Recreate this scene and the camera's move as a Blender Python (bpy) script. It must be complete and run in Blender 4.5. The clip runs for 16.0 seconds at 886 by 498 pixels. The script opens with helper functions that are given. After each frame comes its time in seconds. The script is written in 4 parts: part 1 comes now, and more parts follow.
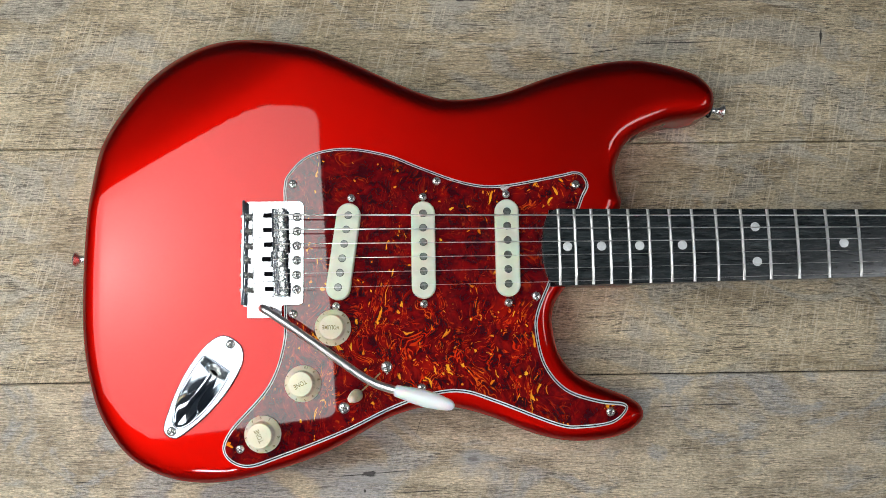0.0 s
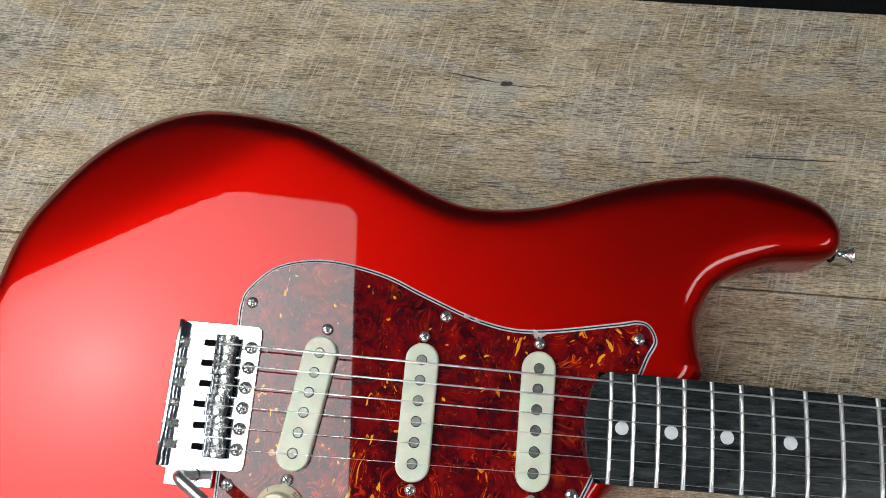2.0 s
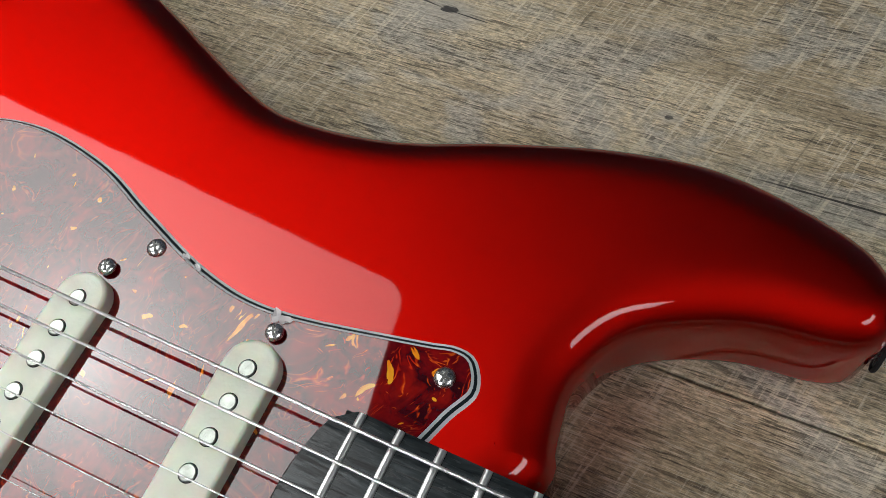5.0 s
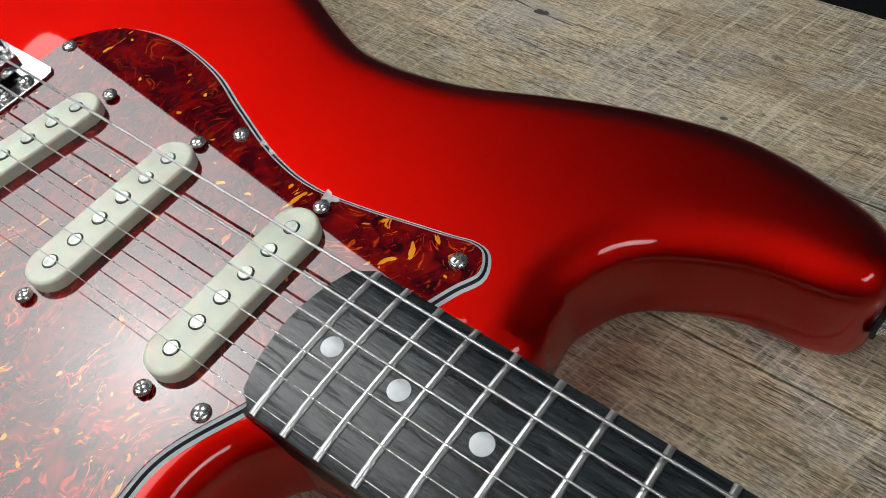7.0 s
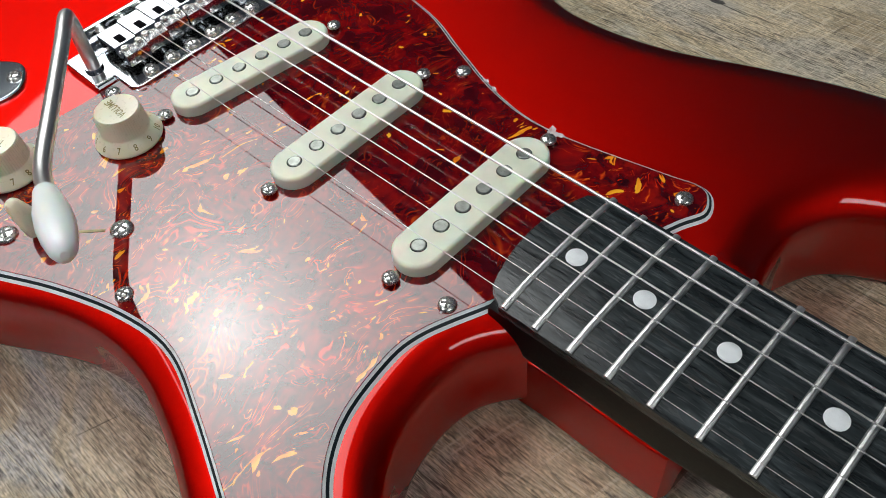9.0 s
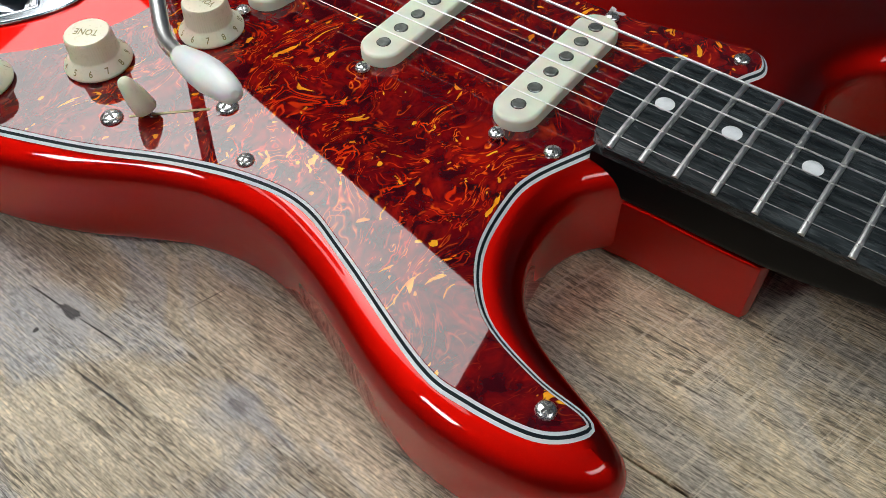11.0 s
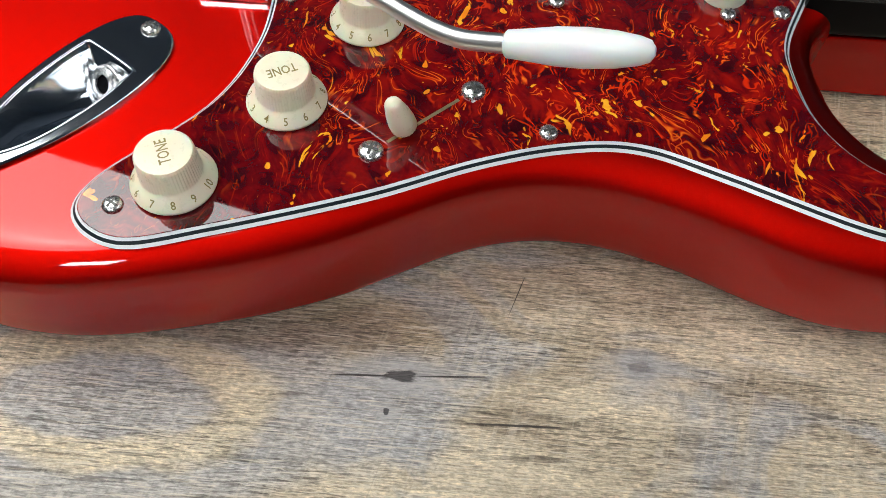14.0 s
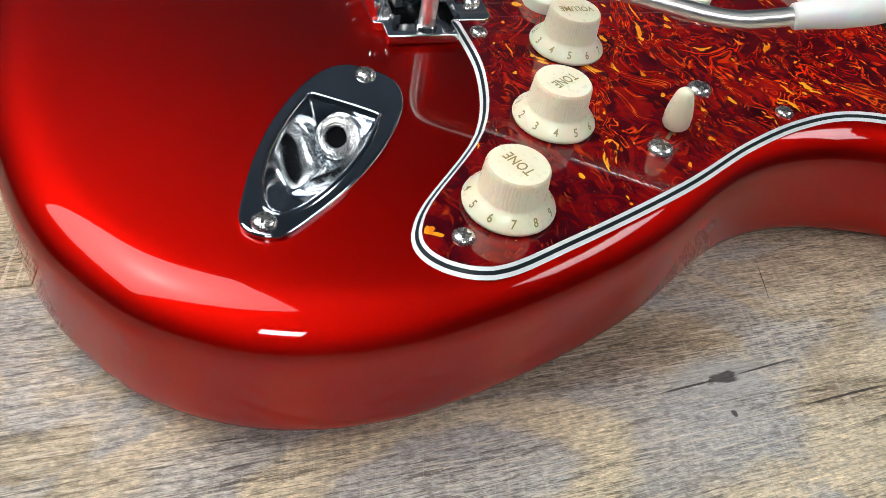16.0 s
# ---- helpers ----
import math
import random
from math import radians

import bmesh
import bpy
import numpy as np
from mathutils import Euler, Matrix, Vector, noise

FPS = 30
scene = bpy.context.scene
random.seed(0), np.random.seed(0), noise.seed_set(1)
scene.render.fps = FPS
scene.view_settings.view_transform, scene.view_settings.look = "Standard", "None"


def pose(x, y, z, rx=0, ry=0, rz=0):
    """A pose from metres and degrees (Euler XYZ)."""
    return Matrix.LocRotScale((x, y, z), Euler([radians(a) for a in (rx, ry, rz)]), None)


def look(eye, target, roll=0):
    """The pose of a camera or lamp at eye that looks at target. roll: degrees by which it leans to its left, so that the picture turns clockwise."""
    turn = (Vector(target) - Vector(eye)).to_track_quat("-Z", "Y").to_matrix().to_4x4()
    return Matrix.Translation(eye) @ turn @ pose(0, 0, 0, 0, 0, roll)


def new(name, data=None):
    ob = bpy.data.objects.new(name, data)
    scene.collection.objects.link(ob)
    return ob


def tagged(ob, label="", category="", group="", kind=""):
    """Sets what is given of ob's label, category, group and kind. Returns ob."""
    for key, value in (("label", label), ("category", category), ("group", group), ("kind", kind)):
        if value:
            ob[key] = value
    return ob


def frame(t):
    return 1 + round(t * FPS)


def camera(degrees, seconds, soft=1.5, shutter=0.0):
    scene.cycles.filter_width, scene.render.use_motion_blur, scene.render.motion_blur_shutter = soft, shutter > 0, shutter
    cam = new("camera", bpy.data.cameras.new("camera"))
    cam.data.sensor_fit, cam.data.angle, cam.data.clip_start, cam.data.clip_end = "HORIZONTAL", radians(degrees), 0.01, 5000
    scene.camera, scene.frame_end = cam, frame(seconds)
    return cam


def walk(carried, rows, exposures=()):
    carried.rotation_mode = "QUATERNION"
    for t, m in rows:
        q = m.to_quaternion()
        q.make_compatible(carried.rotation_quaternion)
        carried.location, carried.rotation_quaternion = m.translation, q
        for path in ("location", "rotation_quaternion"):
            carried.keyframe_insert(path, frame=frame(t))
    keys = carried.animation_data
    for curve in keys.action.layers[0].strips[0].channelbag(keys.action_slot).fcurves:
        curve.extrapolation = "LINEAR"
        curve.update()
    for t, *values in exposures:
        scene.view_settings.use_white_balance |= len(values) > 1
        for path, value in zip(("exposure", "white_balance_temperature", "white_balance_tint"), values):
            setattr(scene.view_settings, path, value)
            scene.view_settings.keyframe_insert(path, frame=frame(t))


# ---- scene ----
cam = camera(56.6, 16.0, soft=0.9)
PATH = [
    (0, (0.09868, -0.07464, 0.63493), (0.13657, 0.17858, -1.34862), 7.69),
    (0.5, (0.10042, -0.06615, 0.60549), (0.12174, 0.20513, -1.37591), 3.95),
    (1, (0.11167, -0.05224, 0.57154), (0.08783, 0.26699, -1.40268), -3.86),
    (1.5, (0.12207, -0.03186, 0.52203), (0.05279, 0.36965, -1.43603), -7.57),
    (2, (0.12723, -0.02499, 0.47748), (0.00927, 0.47774, -1.45471), -8.38),
    (2.5, (0.14368, -0.02108, 0.42012), (-0.02212, 0.57257, -1.48254), -7.73),
    (3, (0.14818, -0.02295, 0.37649), (-0.03453, 0.61174, -1.51131), -5.46),
    (3.5, (0.15973, -0.01988, 0.33117), (-0.07253, 0.63805, -1.54318), -6.53),
    (4, (0.19264, -0.01268, 0.29887), (-0.13557, 0.67763, -1.54931), -9.65),
    (4.5, (0.22517, -0.00535, 0.28250), (-0.21944, 0.70864, -1.53203), -12.58),
    (4.7, (0.23935, -0.00701, 0.27312), (-0.25540, 0.72462, -1.52130), -13.18),
    (6.8, (0.31303, -0.04912, 0.25065), (-0.54565, 0.78116, -1.35350), -12.55),
    (7, (0.31309, -0.05764, 0.25157), (-0.57427, 0.76743, -1.33960), -12.50),
    (7.5, (0.30665, -0.07422, 0.25480), (-0.62099, 0.74441, -1.31661), -11.45),
    (8, (0.29938, -0.09409, 0.25513), (-0.65594, 0.72046, -1.30175), -10.19),
    (8.5, (0.29042, -0.11048, 0.25415), (-0.67048, 0.70622, -1.29816), -8.99),
    (9, (0.28517, -0.12832, 0.25442), (-0.66264, 0.69683, -1.30147), -7.49),
    (9.5, (0.28039, -0.14607, 0.25493), (-0.64404, 0.70298, -1.30216), -5.86),
    (9.7, (0.27966, -0.15463, 0.25328), (-0.62988, 0.70384, -1.30741), -5.32),
    (11.8, (0.23901, -0.24048, 0.24665), (-0.33962, 0.81436, -1.35101), 1.35),
    (12, (0.22226, -0.24711, 0.24527), (-0.28217, 0.83146, -1.36167), 2.90),
    (12.5, (0.17686, -0.26083, 0.23735), (-0.17941, 0.83671, -1.39620), 4.21),
    (13, (0.14340, -0.27162, 0.23852), (-0.10268, 0.80051, -1.43180), 3.39),
    (13.5, (0.10057, -0.27528, 0.24294), (-0.01532, 0.76487, -1.46136), 3.91),
    (14, (0.06560, -0.26787, 0.24813), (0.04814, 0.78830, -1.45016), 3.78),
    (14.5, (0.01605, -0.26385, 0.23753), (0.12525, 0.86018, -1.41312), 4.74),
    (15, (-0.03552, -0.26583, 0.21866), (0.22790, 0.94677, -1.34984), 6.33),
    (15.5, (-0.06382, -0.26763, 0.20811), (0.37630, 1.00099, -1.27408), 8.72),
    (16, (-0.10297, -0.27078, 0.19234), (0.52094, 1.00294, -1.21776), 12.57),
]
walk(cam, [(t, look(eye, target, roll)) for t, eye, target, roll in PATH], exposures=[(0, 0.0), (2.5, 0.0), (4, -0.15), (4.7, -0.15), (7, -0.06), (9.5, 0.0), (12, 0.12), (16, 0.24)])

# ---- light and surroundings ----
world = bpy.data.worlds.new("room_air")
scene.world = world
world.use_nodes = True
world.node_tree.nodes["Background"].inputs[0].default_value = (0.55, 0.6, 0.7, 1)
world.node_tree.nodes["Background"].inputs[1].default_value = 0.02
scene.view_settings.exposure = 0.0
SOFTBOX_GLOW, FILL_GLOW, SIDE_GLOW = 3.7, 33.0, 7.4


# ---- materials ----
class Nodes:
    """A short way to write a node material."""

    def __init__(self, name):
        self.mat = bpy.data.materials.new(name)
        self.mat.use_nodes = True
        self.tree = self.mat.node_tree
        self.bsdf = self.tree.nodes["Principled BSDF"]
        self.out = self.tree.nodes["Material Output"]

    def add(self, kind, props=None, **inputs):
        n = self.tree.nodes.new(kind)
        props = props or {}
        if "operation" in props:
            n.operation = props["operation"]
        if "vector_type" in props:
            n.vector_type = props["vector_type"]
        if "rotation_type" in props:
            n.rotation_type = props["rotation_type"]
        if "data_type" in props:
            n.data_type, n.blend_type = props["data_type"], props["blend_type"]
        for k, v in inputs.items():
            self.put(n.inputs[k.replace("_", " ")], v)
        return n

    def put(self, socket, v):
        if isinstance(v, bpy.types.NodeSocket):
            self.tree.links.new(v, socket)
        else:
            socket.default_value = v

    def set(self, **inputs):
        for k, v in inputs.items():
            self.put(self.bsdf.inputs[k.replace("_", " ")], v)
        return self

    def place(self, scale=(1, 1, 1), loc=(0, 0, 0), rot=(0, 0, 0)):
        g = self.add("ShaderNodeNewGeometry")
        m = self.add("ShaderNodeMapping", {"vector_type": "POINT"})
        turned = self.add("ShaderNodeVectorRotate", {"rotation_type": "Z_AXIS"}, Vector=g.outputs["Position"], Angle=rot[2])
        self.put(m.inputs["Vector"], turned.outputs[0] if rot[2] else g.outputs["Position"])
        m.inputs["Scale"].default_value, m.inputs["Location"].default_value = scale, loc
        return m.outputs["Vector"]

    def noise(self, vec, scale, detail=3.0, rough=0.5, dist=0.0):
        n = self.add("ShaderNodeTexNoise", Vector=vec, Scale=scale, Detail=detail, Roughness=rough, Distortion=dist)
        return n.outputs["Fac"]

    def ramp(self, fac, *stops, mode="LINEAR"):
        n = self.add("ShaderNodeValToRGB", Fac=fac)
        n.color_ramp.interpolation = mode
        e = n.color_ramp.elements
        while len(e) < len(stops):
            e.new(0.5)
        for el, (p, c) in zip(e, stops):
            el.position = p
            el.color = (c, c, c, 1) if isinstance(c, (int, float)) else (*c, 1)
        return n.outputs["Color"]

    def mix(self, fac, a, b, blend="MIX"):
        n = self.add("ShaderNodeMix", {"data_type": "RGBA", "blend_type": blend})
        for i, v in ((0, fac), (6, a), (7, b)):
            if not isinstance(v, bpy.types.NodeSocket) and i and not isinstance(v, (int, float)):
                v = (*v, 1)
            self.put(n.inputs[i], v)
        return n.outputs[2]

    def math(self, op, a, b=0.0):
        n = self.add("ShaderNodeMath", {"operation": op})
        self.put(n.inputs[0], a)
        self.put(n.inputs[1], b)
        return n.outputs[0]

    def bump(self, height, strength=0.3, distance=0.001):
        n = self.add("ShaderNodeBump", Strength=strength, Distance=distance, Height=height)
        self.put(self.bsdf.inputs["Normal"], n.outputs["Normal"])
        return n


def candy_red():
    """Metal flakes lying nearly flat under red dye, and a clear gloss coat over them."""
    m = Nodes("candy_red_metallic")
    v = m.place()
    flake = m.noise(v, 2600, 1.0)
    cloud = m.noise(v, 14, 3.0)
    col = m.mix(m.ramp(cloud, (0.35, 0.0), (0.65, 1.0)), (0.49, 0.0028, 0.0008), (0.54, 0.0032, 0.0010))
    col = m.mix(m.ramp(flake, (0.56, 0.0), (0.75, 0.5)), col, (0.58, 0.005, 0.0015))
    relief = m.add("ShaderNodeBump", Strength=0.08, Distance=0.0002, Height=flake)
    flakes = m.add("ShaderNodeBsdfAnisotropic", Color=col, Roughness=0.535, Normal=relief.outputs["Normal"])
    flakes.distribution = "BECKMANN"
    smooth = m.add("ShaderNodeBump", Strength=0.03, Distance=0.0004, Height=m.noise(v, 60, 2.0))
    dust = m.ramp(m.noise(v, 900, 2.0, 0.6), (0.70, 0.028), (0.78, 0.12))
    coat = m.add("ShaderNodeBsdfAnisotropic", Color=(1, 1, 1, 1), Roughness=dust, Normal=smooth.outputs["Normal"])
    edge = m.add("ShaderNodeFresnel", IOR=1.43, Normal=smooth.outputs["Normal"])
    both = m.add("ShaderNodeMixShader", Fac=edge.outputs[0])
    m.put(both.inputs[1], flakes.outputs[0])
    m.put(both.inputs[2], coat.outputs[0])
    m.put(m.out.inputs["Surface"], both.outputs[0])
    m.tree.nodes.remove(m.bsdf)
    return m.mat


def tortoise():
    """Celluloid: burgundy clouds, fine flowing red-orange strands, crisp amber flecks, thickest round the lower bout."""
    m = Nodes("tortoiseshell")
    v = m.place()

    def warp(vec, scale, amount, detail=2.0):
        w = m.add("ShaderNodeTexNoise", Vector=vec, Scale=scale, Detail=detail)
        off = m.add("ShaderNodeVectorMath", {"operation": "SCALE"})
        m.put(off.inputs[0], w.outputs["Color"])
        off.inputs["Scale"].default_value = amount
        out = m.add("ShaderNodeVectorMath", {"operation": "ADD"})
        m.put(out.inputs[0], vec)
        m.put(out.inputs[1], off.outputs[0])
        return out.outputs[0]

    def region(x, y, rx, ry, level):
        """1 within an oval, falling to 0 round it."""
        sub = m.add("ShaderNodeVectorMath", {"operation": "SUBTRACT"})
        m.put(sub.inputs[0], v)
        sub.inputs[1].default_value = (x, y, GUARD_LEVEL)
        div = m.add("ShaderNodeVectorMath", {"operation": "DIVIDE"})
        m.put(div.inputs[0], sub.outputs[0])
        div.inputs[1].default_value = (rx, ry, 1)
        ln = m.add("ShaderNodeVectorMath", {"operation": "LENGTH"})
        m.put(ln.inputs[0], div.outputs[0])
        return m.ramp(ln.outputs["Value"], (0.45, level), (1.0, 0.0))

    wv = warp(warp(v, 22.0, 0.065, 1.5), 90.0, 0.0035)
    st = m.add("ShaderNodeMapping")
    m.put(st.inputs["Vector"], wv)
    st.inputs["Scale"].default_value = (1.0, 0.34, 1.0)
    st.inputs["Rotation"].default_value = (0, 0, 0.25)
    sv = st.outputs["Vector"]
    cloud = m.noise(warp(v, 60.0, 0.012), 105, 4.0, 0.6, 0.6)
    wisp = m.noise(sv, 170, 3.0, 0.55, 0.5)
    rich = m.math("MAXIMUM", region(0.128, -0.072, 0.085, 0.070, 1.0), m.math("MAXIMUM", region(0.192, 0.043, 0.040, 0.022, 0.75), region(0.050, -0.075, 0.060, 0.070, 0.7)))
    patch = m.noise(v, 48, 2.0, 0.5, 0.4)
    here = m.math("MULTIPLY", m.math("ADD", rich, 0.22), m.ramp(patch, (0.36, 0.35), (0.54, 1.0)))
    col = m.ramp(cloud, (0.31, (0.016, 0.0007, 0.0030)), (0.43, (0.060, 0.0010, 0.0040)), (0.55, (0.130, 0.0016, 0.0036)), (0.70, (0.235, 0.0026, 0.0028)))
    col = m.mix(m.math("MULTIPLY", m.ramp(wisp, (0.50, 0.0), (0.66, 0.62)), m.math("ADD", here, 0.03)), col, (0.36, 0.008, 0.003))
    for scale, level, thick, paint, share in ((70, 0.44, 0.0125, (0.70, 0.034, 0.004), 1.0), (70, 0.50, 0.0120, (0.66, 0.022, 0.003), 1.0), (70, 0.56, 0.0125, (0.74, 0.050, 0.005), 1.0), (125, 0.50, 0.0155, (0.70, 0.040, 0.004), 0.95), (125, 0.57, 0.0155, (0.66, 0.028, 0.003), 0.95)):
        flow = m.noise(sv, scale, 2.5, 0.5, 0.6)
        line = m.ramp(m.math("ABSOLUTE", m.math("SUBTRACT", flow, level)), (0.0, 1.0), (thick * 0.5, 0.85), (thick, 0.0))
        broken = m.ramp(m.noise(sv, scale * 2.1, 2.0, 0.6, 0.5), (0.49, 0.0), (0.58, 1.0))
        col = m.mix(m.math("MULTIPLY", m.math("MULTIPLY", line, broken), m.math("MULTIPLY", here, share)), col, paint)
        core = m.ramp(m.math("ABSOLUTE", m.math("SUBTRACT", flow, level)), (0.0, 1.0), (thick * 0.28, 0.7), (thick * 0.45, 0.0))
        bright = m.ramp(m.noise(sv, scale * 1.3, 2.0, 0.5, 0.4), (0.50, 0.0), (0.58, 1.0))
        col = m.mix(m.math("MULTIPLY", m.math("MULTIPLY", core, broken), m.math("MULTIPLY", here, bright)), col, (0.84, 0.20, 0.012))
    amber = m.mix(m.ramp(wisp, (0.4, 0.0), (0.6, 1.0)), (0.82, 0.23, 0.010), (0.93, 0.43, 0.022))
    long = m.math("ADD", m.noise(sv, 135, 3.0, 0.5, 0.7), m.math("MULTIPLY", m.math("SUBTRACT", here, 0.6), 0.05))
    col = m.mix(m.ramp(long, (0.660, 0.0), (0.672, 1.0)), col, amber)
    round_ones = m.noise(warp(v, 240.0, 0.0035), 175, 1.0, 0.4)
    col = m.mix(m.ramp(round_ones, (0.735, 0.0), (0.748, 1.0)), col, amber)
    m.set(Base_Color=col, Roughness=0.4, Specular_IOR_Level=0.0, Coat_Weight=1.0, Coat_Roughness=0.02, Coat_IOR=1.73)
    n = m.add("ShaderNodeBump", Strength=0.03, Distance=0.0003, Height=m.noise(v, 45, 2.0))
    m.put(m.bsdf.inputs["Coat Normal"], n.outputs["Normal"])
    return m.mat


def plain(name, col, rough=0.4, metal=0.0, var=0.12, scale=120, bump=0.05, coat=0.0, dirt=None):
    m = Nodes(name)
    v = m.place()
    a = m.noise(v, scale, 4.0)
    b = m.noise(v, scale * 9, 2.0)
    lo = tuple(c * (1 - var) for c in col)
    hi = tuple(min(1, c * (1 + var)) for c in col)
    c = m.mix(m.ramp(a, (0.35, 0.0), (0.65, 1.0)), lo, hi)
    if dirt:
        c = m.mix(m.ramp(m.noise(v, scale * 0.4, 5.0), (0.55, 0.0), (0.8, 0.6)), c, dirt)
    r = m.ramp(b, (0.3, rough * 0.85), (0.7, min(1, rough * 1.15))) if bump else rough
    m.set(Base_Color=c, Roughness=r, Metallic=metal, Coat_Weight=coat, Coat_Roughness=0.05)
    if bump:
        m.bump(b, bump, 0.0004)
    return m.mat


def ebony():
    m = Nodes("dark_fretboard_wood")
    g = m.noise(m.place((22, 150, 150)), 3.0, 4.0, 0.6, 0.8)
    cloud = m.noise(m.place((30, 60, 60), (4, 2, 0)), 1.0, 3.0)
    pores = m.noise(m.place((75, 700, 700)), 1.0, 3.0, 0.6, 0.8)
    col = m.ramp(g, (0.36, (0.0090, 0.0118, 0.0128)), (0.54, (0.0225, 0.0285, 0.0305)), (0.70, (0.054, 0.064, 0.067)))
    col = m.mix(1.0, col, m.ramp(cloud, (0.35, 0.75), (0.65, 1.3)), "MULTIPLY")
    pit = m.math("MULTIPLY", m.ramp(pores, (0.36, 1.0), (0.43, 0.0)), m.ramp(cloud, (0.40, 0.5), (0.55, 1.0)))
    col = m.mix(pit, col, (0.003, 0.003, 0.003))
    m.set(Base_Color=col, Roughness=m.ramp(pores, (0.36, 0.50), (0.46, 0.23)))
    m.bump(pores, 0.3, 0.0003)
    return m.mat


def wood_planks(name, scratch, grainy, tone, rough_cut=0.0):
    """Grey-brown printed oak: blotches, fine dark grain along x, pale saw marks across, a few knots and cracks."""
    m = Nodes(name)
    v = m.place()
    info = m.add("ShaderNodeObjectInfo")
    turn = (0, 0, 0.24)

    def spot(x, y, rx, ry, slope, ragged, size):
        """Distance from a slanted oval in its own radii, with a ragged edge."""
        sub = m.add("ShaderNodeVectorMath", {"operation": "SUBTRACT"})
        m.put(sub.inputs[0], v)
        sub.inputs[1].default_value = (x, y, 0)
        mp = m.add("ShaderNodeMapping", {"vector_type": "TEXTURE"})
        m.put(mp.inputs["Vector"], sub.outputs[0])
        mp.inputs["Rotation"].default_value = (0, 0, slope)
        mp.inputs["Scale"].default_value = (rx, ry, 1)
        ln = m.add("ShaderNodeVectorMath", {"operation": "LENGTH"})
        m.put(ln.inputs[0], mp.outputs[0])
        n = m.noise(m.place((size, size * 2.6, 1), (x * 9, y * 7, 0)), 1.0, 3.0)
        return m.math("ADD", ln.outputs["Value"], m.math("MULTIPLY", m.math("SUBTRACT", n, 0.5), ragged))

    blot = m.noise(m.place((8.5, 16.0, 1)), 1.0, 5.0, 0.6, 1.6)
    tint = m.noise(m.place((10.0, 19.0, 1), (3, 7, 0)), 1.0, 5.0, 0.6, 1.8)
    col = m.mix(m.ramp(blot, (0.40, 0.0), (0.58, 1.0)), tone[0], tone[1])
    col = m.mix(m.ramp(tint, (0.50, 0.0), (0.59, 0.85)), col, tone[2])
    for x, y, rx, ry in PATCHES:
        col = m.mix(m.ramp(spot(x, y, rx, ry, 0.0, 1.1, 55), (0.60, 0.92), (1.10, 0.0)), col, tone[2])
    # one broad growth oval: grey core, pale ring, grey outer ring, and a brown streak beside it
    oval = m.math("MULTIPLY", spot(-0.040, -0.178, 0.040, 0.017, 0.0, 0.7, 38), 0.4)
    col = m.mix(m.ramp(oval, (0.30, 0.85), (0.38, 0.0), (0.52, 0.0), (0.60, 0.8), (0.80, 0.7), (0.90, 0.0)), col, tone[2])
    col = m.mix(m.ramp(oval, (0.32, 0.0), (0.40, 0.85), (0.50, 0.85), (0.58, 0.0)), col, tone[5])
    brown = spot(0.012, -0.147, 0.075, 0.014, 0.04, 0.8, 30)
    col = m.mix(m.ramp(brown, (0.55, 0.65), (1.10, 0.0)), col, tone[6])
    band = m.noise(m.place((9, 170, 1), (6, 1, 0)), 1.0, 4.0, 0.6, 0.5)
    col = m.mix(1.0, col, m.ramp(band, (0.33, 0.90), (0.67, 1.10)), "MULTIPLY")
    speck = m.noise(m.place((260, 1500, 1), (2, 3, 0)), 1.0, 2.0, 0.7)
    col = m.mix(1.0, col, m.ramp(speck, (0.35, 0.68), (0.65, 1.28)), "MULTIPLY")
    weave = m.noise(m.place((420, 620, 1), (7, 3, 0), turn), 1.0, 3.0, 0.65, 0.4)
    col = m.mix(1.0, col, m.ramp(weave, (0.36, 0.76), (0.64, 1.22)), "MULTIPLY")
    pale = m.noise(m.place((60, 1400, 1), (5, 5, 0)), 1.0, 2.0, 0.6, 0.3)
    col = m.mix(m.ramp(pale, (0.56, 0.0), (0.62, 0.65)), col, tone[4])
    dens = m.noise(m.place((13, 44, 1), (1, 4, 0)), 1.0, 3.0)
    much = m.ramp(dens, (0.38, 0.30 * grainy), (0.60, grainy))
    fine = m.noise(m.place((95, 1250, 1)), 1.0, 2.0, 0.55, 0.7)
    col = m.mix(m.math("MULTIPLY", m.ramp(fine, (0.405, 1.0), (0.445, 0.0)), much), col, tone[3])
    hair = m.noise(m.place((190, 2600, 1), (8, 1, 0)), 1.0, 2.0, 0.6, 0.5)
    col = m.mix(m.math("MULTIPLY", m.ramp(hair, (0.39, 0.9), (0.44, 0.0)), much), col, tone[3])
    grain = m.noise(m.place((36, 500, 1)), 1.0, 4.0, 0.65, 1.2)
    col = m.mix(m.ramp(grain, (0.350 + rough_cut, 0.9 * grainy), (0.390 + rough_cut, 0.0)), col, tone[3])
    where = m.noise(m.place((10, 21, 1), (11, 2, 0)), 1.0, 3.0)
    torn = m.ramp(speck, (0.40, 0.25), (0.55, 1.0))
    saw = m.noise(m.place((520, 26, 1), (0, 0, 0), turn), 1.0, 3.0, 0.6, 0.5)
    sm = m.math("MULTIPLY", m.math("MULTIPLY", m.ramp(saw, (0.555, 0.0), (0.62, 1.0)), m.ramp(where, (0.38, 0.12 * scratch), (0.50, scratch))), torn)
    col = m.mix(sm, col, tone[4])
    cut = m.noise(m.place((430, 18, 1), (4, 4, 0), turn), 1.0, 3.0, 0.6, 0.6)
